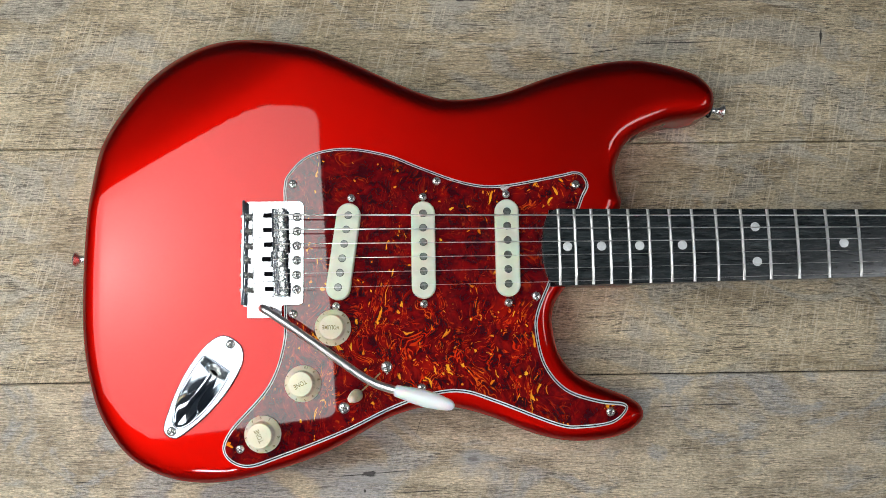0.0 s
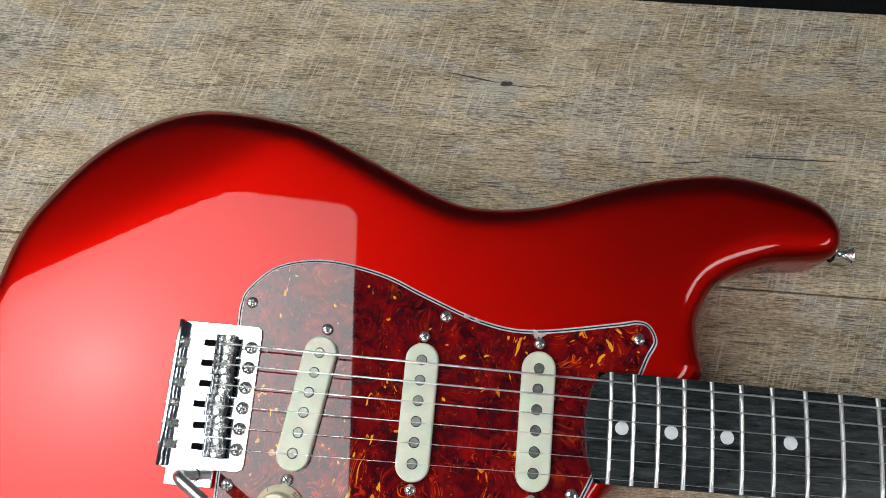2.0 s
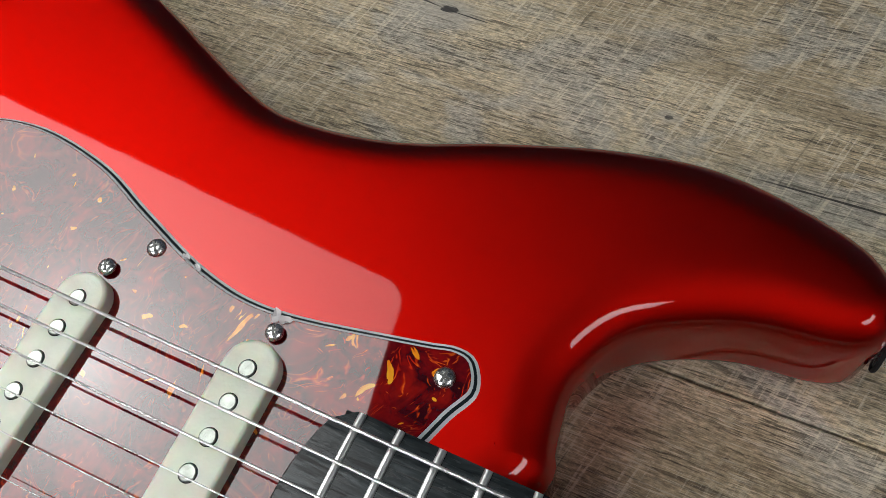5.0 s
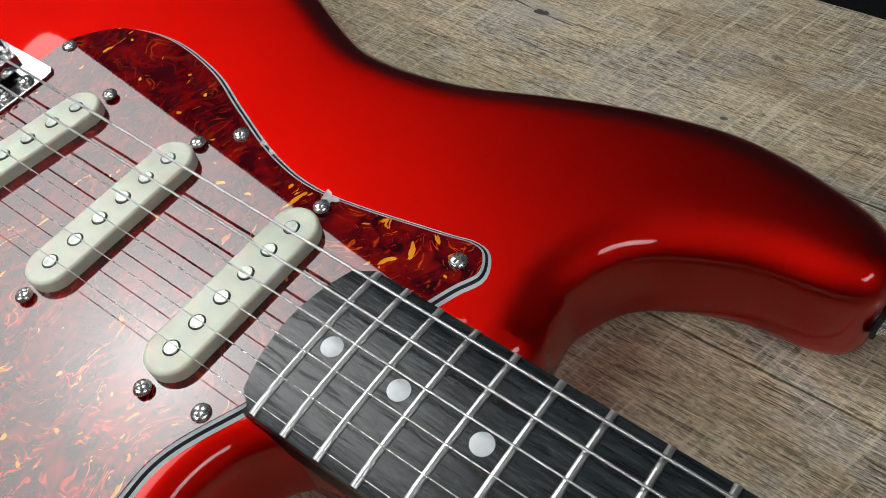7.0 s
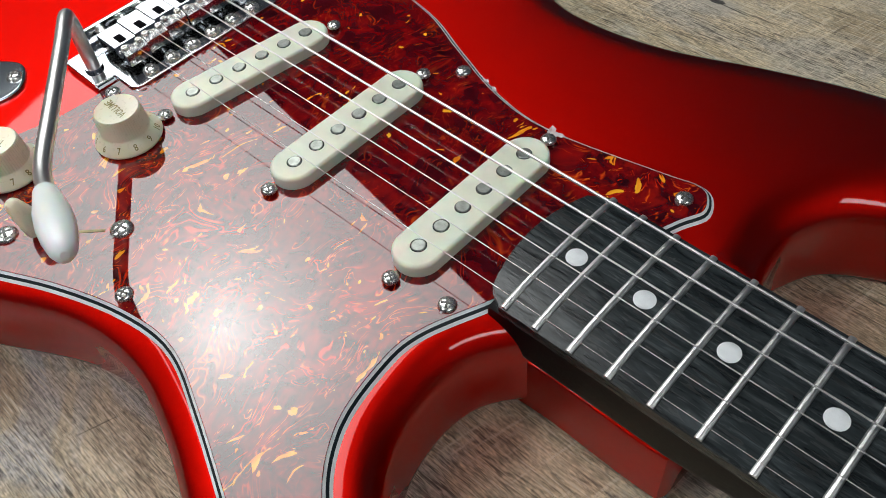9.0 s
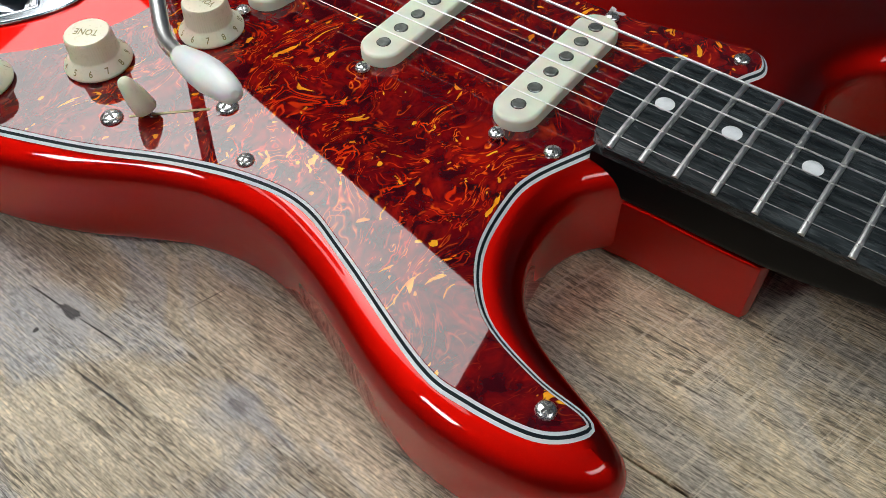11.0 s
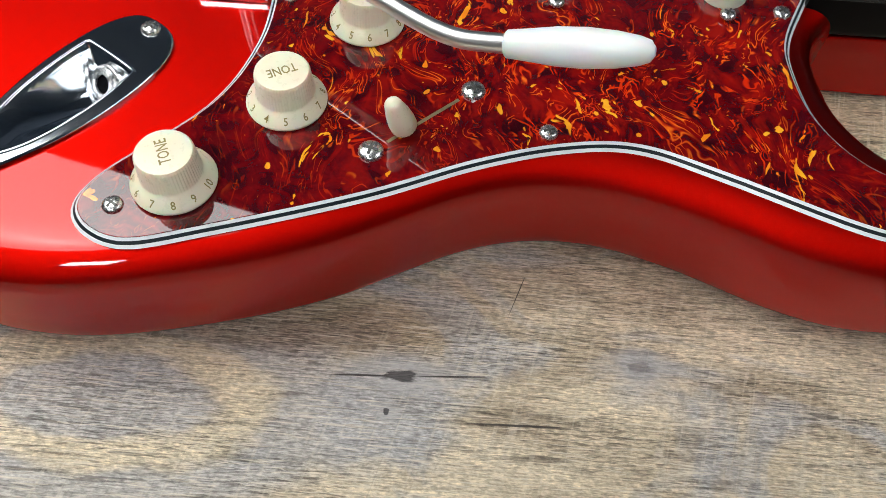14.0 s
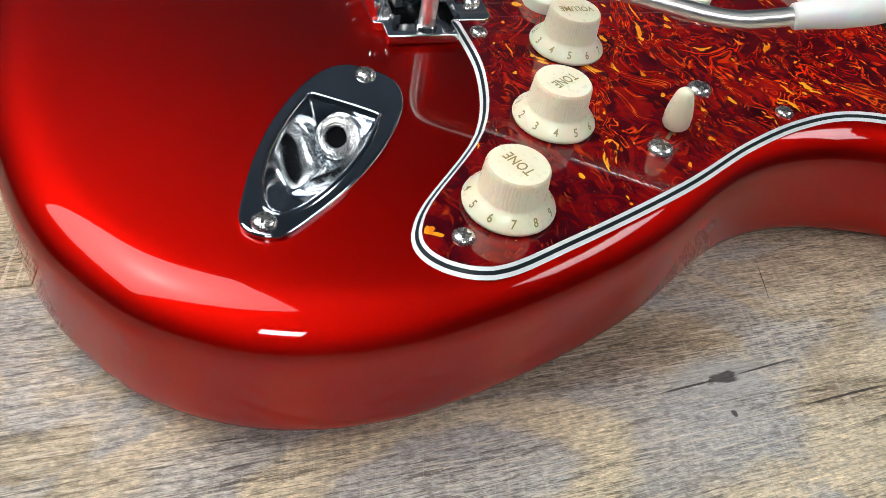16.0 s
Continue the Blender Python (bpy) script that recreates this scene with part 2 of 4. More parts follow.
    col = m.mix(m.math("MULTIPLY", m.ramp(cut, (0.29, 0.6), (0.34, 0.0)), m.ramp(where, (0.46, 0.0), (0.58, scratch))), col, tone[3])
    split = m.noise(m.place((8, 210, 1), (2, 9, 0)), 1.0, 3.0, 0.6, 0.7)
    col = m.mix(m.ramp(split, (0.265, 0.9), (0.285, 0.0)), col, (0.030, 0.024, 0.019))
    for x, y, rx, ry, hold in KNOTS:
        col = m.mix(m.ramp(spot(x, y, rx * 4, ry * 4, 0.0, 1.2, 90), (0.4, 0.55), (1.0, 0.0)), col, tone[2])
        col = m.mix(m.ramp(spot(x, y, rx, ry, 0.05, 1.5, 230), (0.75, hold), (1.0, 0.0)), col, m.mix(m.ramp(hair, (0.4, 0.0), (0.6, 1.0)), (0.012, 0.011, 0.011), (0.045, 0.042, 0.040)))
    for x0, y0, x1, y1, r in CRACKS:
        half = math.hypot(x1 - x0, y1 - y0) / 2
        d = spot((x0 + x1) / 2, (y0 + y1) / 2, half, r, math.atan2(y1 - y0, x1 - x0), 0.9, 60)
        col = m.mix(m.ramp(d, (0.62, 0.92), (0.95, 0.0)), col, (0.020, 0.016, 0.013))
    var = m.ramp(info.outputs["Random"], (0.0, 0.95), (1.0, 1.05))
    col = m.mix(1.0, col, var, "MULTIPLY")
    m.set(Base_Color=col, Roughness=m.ramp(grain, (0.3, 0.62), (0.7, 0.48)))
    h = m.math("ADD", m.ramp(grain, (0.33, 0.0), (0.45, 1.0)), m.math("MULTIPLY", m.ramp(fine, (0.38, 0.0), (0.46, 1.0)), 0.6))
    m.bump(m.math("ADD", h, m.math("MULTIPLY", speck, 0.5)), 0.6, 0.0005)
    return m.mat


GUARD_LEVEL = 0.0489
PATCHES = [(0.050, -0.174, 0.030, 0.024), (0.131, -0.153, 0.008, 0.007), (0.128, 0.207, 0.018, 0.010), (0.290, 0.168, 0.040, 0.012)]
CRACKS = [(0.0935, -0.1190, 0.0865, -0.1400, 0.0002), (0.074, -0.1772, 0.109, -0.1760, 0.0005), (0.028, -0.1645, 0.052, -0.1632, 0.0005), (0.053, -0.1632, 0.084, -0.1608, 0.0005), (0.086, 0.2162, 0.128, 0.2096, 0.0006), (0.128, 0.2095, 0.152, 0.2080, 0.0004), (0.206, 0.1632, 0.225, 0.1640, 0.0004), (0.229, 0.1635, 0.262, 0.1680, 0.0005),
          (0.261, 0.1712, 0.345, 0.1728, 0.0006), (0.419, 0.168, 0.421, 0.186, 0.0009)]
KNOTS = [(0.053, -0.1630, 0.0060, 0.0022, 0.9), (0.0495, -0.1755, 0.0011, 0.0013, 0.9), (0.131, -0.1535, 0.0042, 0.0022, 0.45), (0.1285, 0.2100, 0.0042, 0.0022, 0.95), (0.232, 0.1868, 0.0018, 0.0010, 0.8), (0.420, 0.177, 0.0016, 0.003, 0.7)]
RED = candy_red()
TORT = tortoise()
WHITE_PLY = plain("white_ply", (0.82, 0.86, 0.86), 0.35, var=0.05)
BLACK_PLY = plain("black_ply", (0.012, 0.02, 0.024), 0.35)
CREAM = plain("aged_white_plastic", (0.74, 0.765, 0.63), 0.38, var=0.06, scale=110, dirt=(0.61, 0.66, 0.53), bump=0.12)
KNOB_CREAM = plain("cream_plastic", (0.88, 0.82, 0.62), 0.30, var=0.03, scale=60)
TIP_WHITE = plain("white_plastic", (0.86, 0.90, 0.90), 0.28, var=0.02, scale=60, bump=0.0)
CHROME = plain("chrome", (0.80, 0.82, 0.84), 0.11, 1.0, var=0.03, scale=40, bump=0.0)
STEEL = plain("nickel_steel", (0.84, 0.84, 0.82), 0.27, 1.0, var=0.12, scale=300, bump=0.06, dirt=(0.35, 0.34, 0.32))
POLE = plain("pole_steel", (0.30, 0.32, 0.29), 0.32, 0.85, var=0.2, scale=400)
FRET = plain("fret_nickel", (0.90, 0.90, 0.88), 0.39, 1.0, var=0.06, scale=200)
STRING = plain("string_steel", (0.84, 0.83, 0.81), 0.40, 1.0, var=0.06, scale=900)
# near-black without sheen: gives holes and gaps their shade by colour
DARK = plain("recess_shade", (0.004, 0.004, 0.005), 0.9)
for soft in (TIP_WHITE, KNOB_CREAM, CREAM):
    skin = soft.node_tree.nodes["Principled BSDF"].inputs
    skin["Subsurface Weight"].default_value, skin["Subsurface Scale"].default_value = 0.35, 0.003
for dull, level in ((DARK, 0.05), (BLACK_PLY, 0.15)):
    dull.node_tree.nodes["Principled BSDF"].inputs["Specular IOR Level"].default_value = level
SATIN = plain("satin_chrome", (0.82, 0.81, 0.79), 0.33, 1.0, var=0.03, scale=60, bump=0.0)
CUP_CHROME = plain("hazy_chrome", (0.64, 0.69, 0.74), 0.10, 1.0, var=0.03, scale=40, bump=0.0)
# dark steel colour that stands in for the shade inside screw slots
RECESS = plain("steel_recess_shade", (0.10, 0.10, 0.095), 0.5, 0.6, var=0.2)
SLOT = plain("worn_brass_slot", (0.24, 0.20, 0.10), 0.45, 0.5, var=0.25, scale=300)
KNURL = plain("knurled_steel", (0.66, 0.68, 0.68), 0.24, 1.0, var=0.4, scale=500, bump=0.6, dirt=(0.10, 0.10, 0.10))
FILM = plain("clear_film", (0.80, 0.76, 0.76), 0.25, var=0.1, scale=300)
FILM.node_tree.nodes["Principled BSDF"].inputs["Alpha"].default_value = 0.45
PEARL = plain("pearl_dot", (0.72, 0.75, 0.76), 0.3, var=0.05, scale=400)
GOLD = plain("gold_print", (0.30, 0.24, 0.07), 0.45, var=0.1)
BOARD = ebony()
NECK_BLACK = plain("black_neck_lacquer", (0.003, 0.003, 0.0035), 0.34, var=0.2)
NECK_BLACK.node_tree.nodes["Principled BSDF"].inputs["Specular IOR Level"].default_value = 0.1
WOOD_A = wood_planks("grey_oak_with_saw_marks", 0.78, 0.70, ((0.40, 0.318, 0.200), (0.59, 0.492, 0.328), (0.455, 0.418, 0.345), (0.040, 0.029, 0.019), (0.72, 0.645, 0.49), (0.53, 0.445, 0.315), (0.34, 0.27, 0.18)), 0.02)
WOOD_B = wood_planks("brown_oak_weathered", 0.30, 0.58, ((0.37, 0.30, 0.205), (0.60, 0.51, 0.36), (0.37, 0.365, 0.355), (0.036, 0.026, 0.018), (0.66, 0.59, 0.46), (0.60, 0.51, 0.35), (0.255, 0.175, 0.095)))
EDGE = plain("dark_table_edge", (0.02, 0.018, 0.016), 0.6)
BLACK_CLOTH = plain("black_fabric", (0.012, 0.012, 0.013), 0.85, bump=0.3)
WALL = plain("dim_wall_paint", (0.19, 0.24, 0.30), 0.8, scale=6)
PALE_WALL = plain("pale_wall_paint", (0.36, 0.43, 0.52), 0.8, scale=6)
FLOOR = plain("dark_carpet", (0.012, 0.012, 0.013), 0.95, scale=30, bump=0.4)


def diffuser(name, glow, hot, half, tint):
    m = Nodes(name)
    t = m.add("ShaderNodeTexCoord")
    ln = m.add("ShaderNodeVectorMath", {"operation": "LENGTH"})
    m.put(ln.inputs[0], t.outputs["Object"])
    f = m.ramp(m.math("DIVIDE", ln.outputs["Value"], half), (0.0, 1.0), (0.12, (1 + (hot - 1) * 0.5) / hot), (0.30, (1 + (hot - 1) * 0.16) / hot), (0.60, 1 / hot), (1.0, 0.85 / hot), mode="B_SPLINE")
    e = m.add("ShaderNodeEmission", Color=tint, Strength=m.math("MULTIPLY", f, glow * hot))
    m.tree.links.new(e.outputs[0], m.out.inputs["Surface"])
    return m.mat


# ---- mesh helpers ----
def link(name, bm, material, parent=None, label="", sharp=35):
    for e in bm.edges:
        e.smooth = not (len(e.link_faces) == 2 and e.calc_face_angle(0) > radians(sharp))
    for f in bm.faces:
        f.smooth = len(f.verts) <= 8
    me = bpy.data.meshes.new(name)
    bm.to_mesh(me)
    bm.free()
    me.materials.append(material)
    ob = new(name, me)
    if parent is not None:
        ob.parent = parent
    if label:
        ob["label"] = label
    return ob


def part(name, bm, material, parent, label=""):
    return link(name, bm, material, parent, label)


def thing(name, m, label, category, group="", kind=""):
    ob = new(name)
    ob.empty_display_size = 0.01
    ob.matrix_basis = m
    return tagged(ob, label, category, group, kind)


def lathe(profile, n=32, m=None):
    """Turn (radius, height) pairs round z; ends with radius 0 close to a point."""
    bm = bmesh.new()
    rings = []
    for r, z in profile:
        if r < 1e-6:
            rings.append([bm.verts.new((0, 0, z))])
        else:
            rings.append([bm.verts.new((r * math.cos(2 * math.pi * i / n), r * math.sin(2 * math.pi * i / n), z)) for i in range(n)])
    for a, b in zip(rings, rings[1:]):
        for i in range(n):
            j = (i + 1) % n
            if len(a) == 1 and len(b) == 1:
                continue
            if len(a) == 1:
                bm.faces.new((a[0], b[j], b[i]))
            elif len(b) == 1:
                bm.faces.new((a[i], a[j], b[0]))
            else:
                bm.faces.new((a[i], a[j], b[j], b[i]))
    bmesh.ops.recalc_face_normals(bm, faces=bm.faces)
    if m is not None:
        bm.transform(m)
    return bm


def box(x0, x1, y0, y1, z0, z1, bevel=0.0, seg=2):
    bm = bmesh.new()
    bmesh.ops.create_cube(bm, size=1, matrix=Matrix.Translation(((x0 + x1) / 2, (y0 + y1) / 2, (z0 + z1) / 2)) @ Matrix.Diagonal((x1 - x0, y1 - y0, z1 - z0, 1)))
    if bevel:
        bmesh.ops.bevel(bm, geom=list(bm.edges), offset=bevel, segments=seg, affect="EDGES", profile=0.5)
    return bm


def join(*bms):
    out = bmesh.new()
    for b in bms:
        me = bpy.data.meshes.new("tmp")
        b.to_mesh(me)
        out.from_mesh(me)
        bpy.data.meshes.remove(me)
        b.free()
    return out


def prism(loop, z0, z1, bevel=0.0):
    """An upright block over a closed loop of (x, y), with its top edge rounded."""
    bm = bmesh.new()
    rows = [(0.0, z0)]
    if bevel:
        rows += [(bevel * (1 - math.cos(a)), z1 - bevel + bevel * math.sin(a)) for a in (0, 0.4, 0.8, 1.2, math.pi / 2)]
    else:
        rows += [(0.0, z1)]
    rings = [[bm.verts.new((p[0], p[1], z)) for p in inset(loop, d)] for d, z in rows]
    n = len(loop)
    for a, b in zip(rings, rings[1:]):
        for i in range(n):
            bm.faces.new((a[i], a[(i + 1) % n], b[(i + 1) % n], b[i]))
    bm.faces.new(rings[-1])
    bm.faces.new(rings[0][::-1])
    bmesh.ops.recalc_face_normals(bm, faces=bm.faces)
    return bm


def tube(points, r, n=12, radii=None):
    """A round rod along a polyline, with closed ends."""
    bm = bmesh.new()
    pts = [Vector(p) for p in points]
    rings = []
    side = None
    for i, p in enumerate(pts):
        d = (pts[min(i + 1, len(pts) - 1)] - pts[max(i - 1, 0)]).normalized()
        if side is None:
            side = d.orthogonal().normalized()
        side = (side - d * side.dot(d)).normalized()
        up = d.cross(side)
        rr = radii[i] if radii else r
        rings.append([bm.verts.new(p + rr * (math.cos(2 * math.pi * k / n) * side + math.sin(2 * math.pi * k / n) * up)) for k in range(n)])
    for a, b in zip(rings, rings[1:]):
        for k in range(n):
            bm.faces.new((a[k], a[(k + 1) % n], b[(k + 1) % n], b[k]))
    bm.faces.new(rings[0][::-1])
    bm.faces.new(rings[-1])
    bmesh.ops.recalc_face_normals(bm, faces=bm.faces)
    return bm


def spline(knots, closed, n=8):
    """Catmull-Rom curve through 2D or 3D knots."""
    P = [Vector(k) for k in knots]
    N = len(P)
    out = []
    for i in range(N if closed else N - 1):
        if closed:
            a, b, c, d = P[i - 1], P[i], P[(i + 1) % N], P[(i + 2) % N]
        else:
            a, b, c, d = P[max(i - 1, 0)], P[i], P[i + 1], P[min(i + 2, N - 1)]
        for k in range(n):
            t = k / n
            out.append(0.5 * (2 * b + (c - a) * t + (2 * a - 5 * b + 4 * c - d) * t * t + (3 * b - a - 3 * c + d) * t ** 3))
    if not closed:
        out.append(P[-1])
    return out


def even(pts, step, closed=True):
    """Resample a polyline at even steps."""
    P = [np.array(p[:2], float) for p in pts]
    if closed:
        P.append(P[0])
    P = np.array(P)
    s = np.concatenate([[0], np.cumsum(np.linalg.norm(np.diff(P, axis=0), axis=1))])
    n = max(8, int(round(s[-1] / step)))
    u = np.linspace(0, s[-1], n, endpoint=not closed)
    return [(float(np.interp(q, s, P[:, 0])), float(np.interp(q, s, P[:, 1]))) for q in u]


def inset(loop, d):
    """Move a closed loop inwards by d (either winding)."""
    if d == 0:
        return [tuple(p[:2]) for p in loop]
    P = np.array([p[:2] for p in loop], float)
    area = np.sum(P[:, 0] * np.roll(P[:, 1], -1) - np.roll(P[:, 0], -1) * P[:, 1])
    t = np.roll(P, -1, 0) - np.roll(P, 1, 0)
    t /= np.maximum(np.linalg.norm(t, axis=1), 1e-9)[:, None]
    nrm = np.stack([-t[:, 1], t[:, 0]], 1) * (1 if area > 0 else -1)
    return [tuple(q) for q in P + nrm * d]


def inside(p, loop):
    x, y = p
    hit = False
    for (x0, y0), (x1, y1) in zip(loop, loop[1:] + loop[:1]):
        if (y0 > y) != (y1 > y) and x < (x1 - x0) * (y - y0) / (y1 - y0) + x0:
            hit = not hit
    return hit


def text_mesh(word, size, squeeze=1.0, bold=0.0):
    """A flat mesh of letters in Blender's own font, centred."""
    cu = bpy.data.curves.new("letters", "FONT")
    cu.body, cu.size, cu.align_x, cu.align_y, cu.resolution_u = word, size, "CENTER", "CENTER", 2
    cu.offset = bold
    ob = bpy.data.objects.new("letters", cu)
    me = bpy.data.meshes.new_from_object(ob)
    bm = bmesh.new()
    bm.from_mesh(me)
    bm.transform(Matrix.Diagonal((squeeze, 1, 1, 1)))
    bpy.data.objects.remove(ob)
    bpy.data.curves.remove(cu)
    bpy.data.meshes.remove(me)
    return bm


# ---- the room ----
def room():
    x0, x1, y0, y1, z0, z1, t = -2.2, 2.6, -2.6, 2.2, -0.75, 2.3, 0.1
    for name, b, mat, label in (
        ("floor", (x0, x1, y0, y1, z0 - t, z0), FLOOR, "dark carpeted floor under the table"),
        ("ceiling", (x0, x1, y0, y1, z1, z1 + t), PALE_WALL, "plain pale blue-grey ceiling"),
        ("wall_west", (x0 - t, x0, y0, y1, z0 - t, z1 + t), WALL, "plain dim wall"),
        ("wall_east", (x1, x1 + t, y0, y1, z0 - t, z1 + t), WALL, "plain dim wall"),
        ("wall_south", (x0, x1, y0 - t, y0, z0 - t, z1 + t), WALL, "plain dim wall"),
        ("wall_north", (x0, x1, y1, y1 + t, z0 - t, z1 + t), PALE_WALL, "plain pale blue-grey wall"),
    ):
        tagged(link(name, box(*b), mat), label, name.split("_")[0], kind="structure")


def rounded(corners, r):
    """A convex outline with its corners cut to arcs."""
    out = []
    for i, c in enumerate(corners):
        c = Vector(c)
        a, b = ((Vector(corners[i + k]) - c).normalized() for k in (-1, (1 if i + 1 < len(corners) else 1 - len(corners))))
        for t in (0, 0.2, 0.4, 0.6, 0.8, 1.0):
            p, q = c + a * r * (1 - t), c + b * r * t
            out.append(tuple(p + (q - p) * t))
    return out


def softbox(name, m, corners, glow, hot, tint, foot, label):
    """A softbox lamp whose cloth lies in its own xy plane and faces -z, on a boom from a stand."""
    t = thing(name, m, label, "studio light")
    half = max(math.hypot(*c) for c in corners)
    part("diffuser", prism(rounded(corners, 0.03), 0.0, 0.004), diffuser(name + "_glow", glow, hot, half, tint), t, "glowing white diffuser cloth")
    bm = bmesh.new()
    outer = [bm.verts.new((x * 1.015, y * 1.015, -0.006)) for x, y in corners]
    mid = [bm.verts.new((v.co.x, v.co.y, 0.03)) for v in outer]
    back = [bm.verts.new((x * 0.16, y * 0.16, 0.24)) for x, y in corners]
    for a, b in ((outer, mid), (mid, back)):
        for i in range(4):
            bm.faces.new((a[i], a[(i + 1) % 4], b[(i + 1) % 4], b[i]))
    bm.faces.new(back)
    bmesh.ops.recalc_face_normals(bm, faces=bm.faces)
    bmesh.ops.solidify(bm, geom=bm.faces, thickness=0.003)
    part("shell", bm, BLACK_CLOTH, t, "black fabric shell")
    part("lamp_head", lathe([(0, 0.235), (0.055, 0.235), (0.06, 0.25), (0.06, 0.38), (0.05, 0.40), (0, 0.40)], 24), BLACK_CLOTH, t, "black lamp head")
    inv = m.inverted()
    head = m @ Vector((0, 0, 0.32))
    pole = tube([inv @ Vector((foot[0], foot[1], -0.75)), inv @ Vector((foot[0], foot[1], head.z)), inv @ head], 0.012)
    part("stand", pole, BLACK_CLOTH, t, "black light stand with boom")
    return t


def facing(origin, right, up):
    """A pose from an origin and two rough axes."""
    x = Vector(right).normalized()
    z = x.cross(Vector(up)).normalized()
    return Matrix.Translation(origin) @ Matrix((x, z.cross(x), z)).transposed().to_4x4()


room()
KEY = facing((-0.430, 0.070, 0.788), (0.737, 0.105, 0.470), (0.03, 0.552, -0.356))
KEY_CORNERS = [(KEY.inverted() @ Vector(c)).to_2d() for c in ((-0.857, -0.252, 0.694), (-0.096, -0.200, 1.219), (-0.0895, 0.353, 0.8455), (-0.6945, 0.275, 0.4535))]
softbox("softbox_lamp", KEY, [tuple(c) for c in KEY_CORNERS], SOFTBOX_GLOW, 3.5, (0.93, 0.95, 0.94, 1), (-1.5, 0.9), "square softbox lamp hanging over the guitar body")
softbox("fill_softbox", look((-0.48, -1.28, 1.42), (0.10, 0.0, 0)), [(-0.20, -0.13), (0.20, -0.13), (0.20, 0.13), (-0.20, 0.13)], FILL_GLOW, 1.4, (0.96, 0.97, 1.0, 1), (-0.7, -2.1), "softbox lamp lighting the table from the player's side")
softbox("side_softbox", look((1.35, -0.32, 1.40), (0.22, 0.0, 0)), [(-0.50, -0.15), (0.50, -0.15), (0.50, 0.15), (-0.50, 0.15)], SIDE_GLOW, 1.2, (0.96, 0.97, 1.0, 1), (1.9, -1.2), "large dim softbox lamp beside the neck")


# ---- the table ----
def table():
    t = thing("table", pose(0, 0, 0), "table topped with weathered grey-brown oak planks", "table")
    rows = [0.2756, 0.0893, -0.0922, -0.2735, -0.455, -0.62]
    for i, (ya, yb) in enumerate(zip(rows, rows[1:])):
        part("plank", box(-0.85, 1.05, yb + 0.0004, ya - 0.0004, -0.012, 0, 0.0009, 1), WOOD_A if i < 2 else WOOD_B, t)
    part("base_board", box(-0.85, 1.05, -0.62, 0.2756, -0.04, -0.0125), EDGE, t, "dark board under the planks")
    for x in (-0.78, 0.98):
        for y in (-0.55, 0.2):
            part("leg", box(x - 0.03, x + 0.03, y - 0.03, y + 0.03, -0.75, -0.0405, 0.003), EDGE, t)


table()


# ---- the guitar ----
from mathutils.geometry import delaunay_2d_cdt

TOP, EDGE_R = 0.0465, 0.0115
GUARD = TOP + 0.0024
SCALE = 0.6477
MID_Y = -0.0015
BODY_KNOTS = [(-0.1487, 0.049), (-0.1435, 0.0890), (-0.1181, 0.1327), (-0.0899, 0.1563), (-0.0587, 0.1673), (-0.026, 0.1663), (0.0106, 0.1576), (0.042, 0.145),
              (0.096, 0.120), (0.122, 0.115), (0.155, 0.119), (0.190, 0.131), (0.226, 0.141), (0.261, 0.144), (0.300, 0.134), (0.315, 0.120), (0.315, 0.106),
              (0.305, 0.0990), (0.278, 0.0955), (0.251, 0.0825), (0.240, 0.063), (0.240, 0.050), (0.2415, 0.041), (0.2432, 0.035), (0.237, 0.022), (0.206, -0.020), (0.195, -0.033),
              (0.190, -0.043), (0.189, -0.057), (0.194, -0.077), (0.209, -0.093), (0.242, -0.107), (0.252, -0.116), (0.249, -0.126), (0.233, -0.135),
              (0.204, -0.138), (0.176, -0.133), (0.137, -0.118), (0.106, -0.112), (0.073, -0.118), (0.029, -0.141), (-0.008, -0.154), (-0.047, -0.162),
              (-0.080, -0.160), (-0.106, -0.149), (-0.124, -0.132), (-0.1394, -0.104), (-0.149, -0.060), (-0.151, -0.005)]
GUARD_UPPER = [(-0.005, 0.039), (-0.005, 0.048), (-0.002, 0.057), (0.013, 0.071), (0.039, 0.076), (0.070, 0.071), (0.095, 0.061), (0.125, 0.050), (0.152, 0.047),
               (0.194, 0.054), (0.206, 0.0565), (0.213, 0.0545), (0.217, 0.046), (0.213, 0.037), (0.210, 0.029)]
GUARD_LOWER = [(0.186, -0.028), (0.178, -0.047), (0.177, -0.061), (0.182, -0.083), (0.196, -0.100), (0.218, -0.108), (0.236, -0.1105), (0.2385, -0.116), (0.228, -0.125),
               (0.206, -0.128), (0.188, -0.126), (0.147, -0.110), (0.122, -0.102), (0.099, -0.104), (0.072, -0.113), (0.040, -0.128), (-0.003, -0.144),
               (-0.029, -0.1512), (-0.0447, -0.1422), (-0.0417, -0.1262), (-0.0152, -0.0955), (-0.0048, -0.0665), (-0.004, -0.040)]

guitar = thing("electric_guitar", pose(0, 0, 0), "glossy metallic red electric guitar with tortoiseshell pickguard lying face up", "guitar")


def fret_x(n):
    return SCALE * 2 ** (-n / 12)


def forearm(x, y):
    """How far the forearm bevel lies below the flat top."""
    s = (x + 0.035) * -0.58 + (y - 0.108) * 0.814
    if s <= 0:
        return 0.0
    return 0.30 * (s - 0.012 * (1 - math.exp(-s / 0.012)))


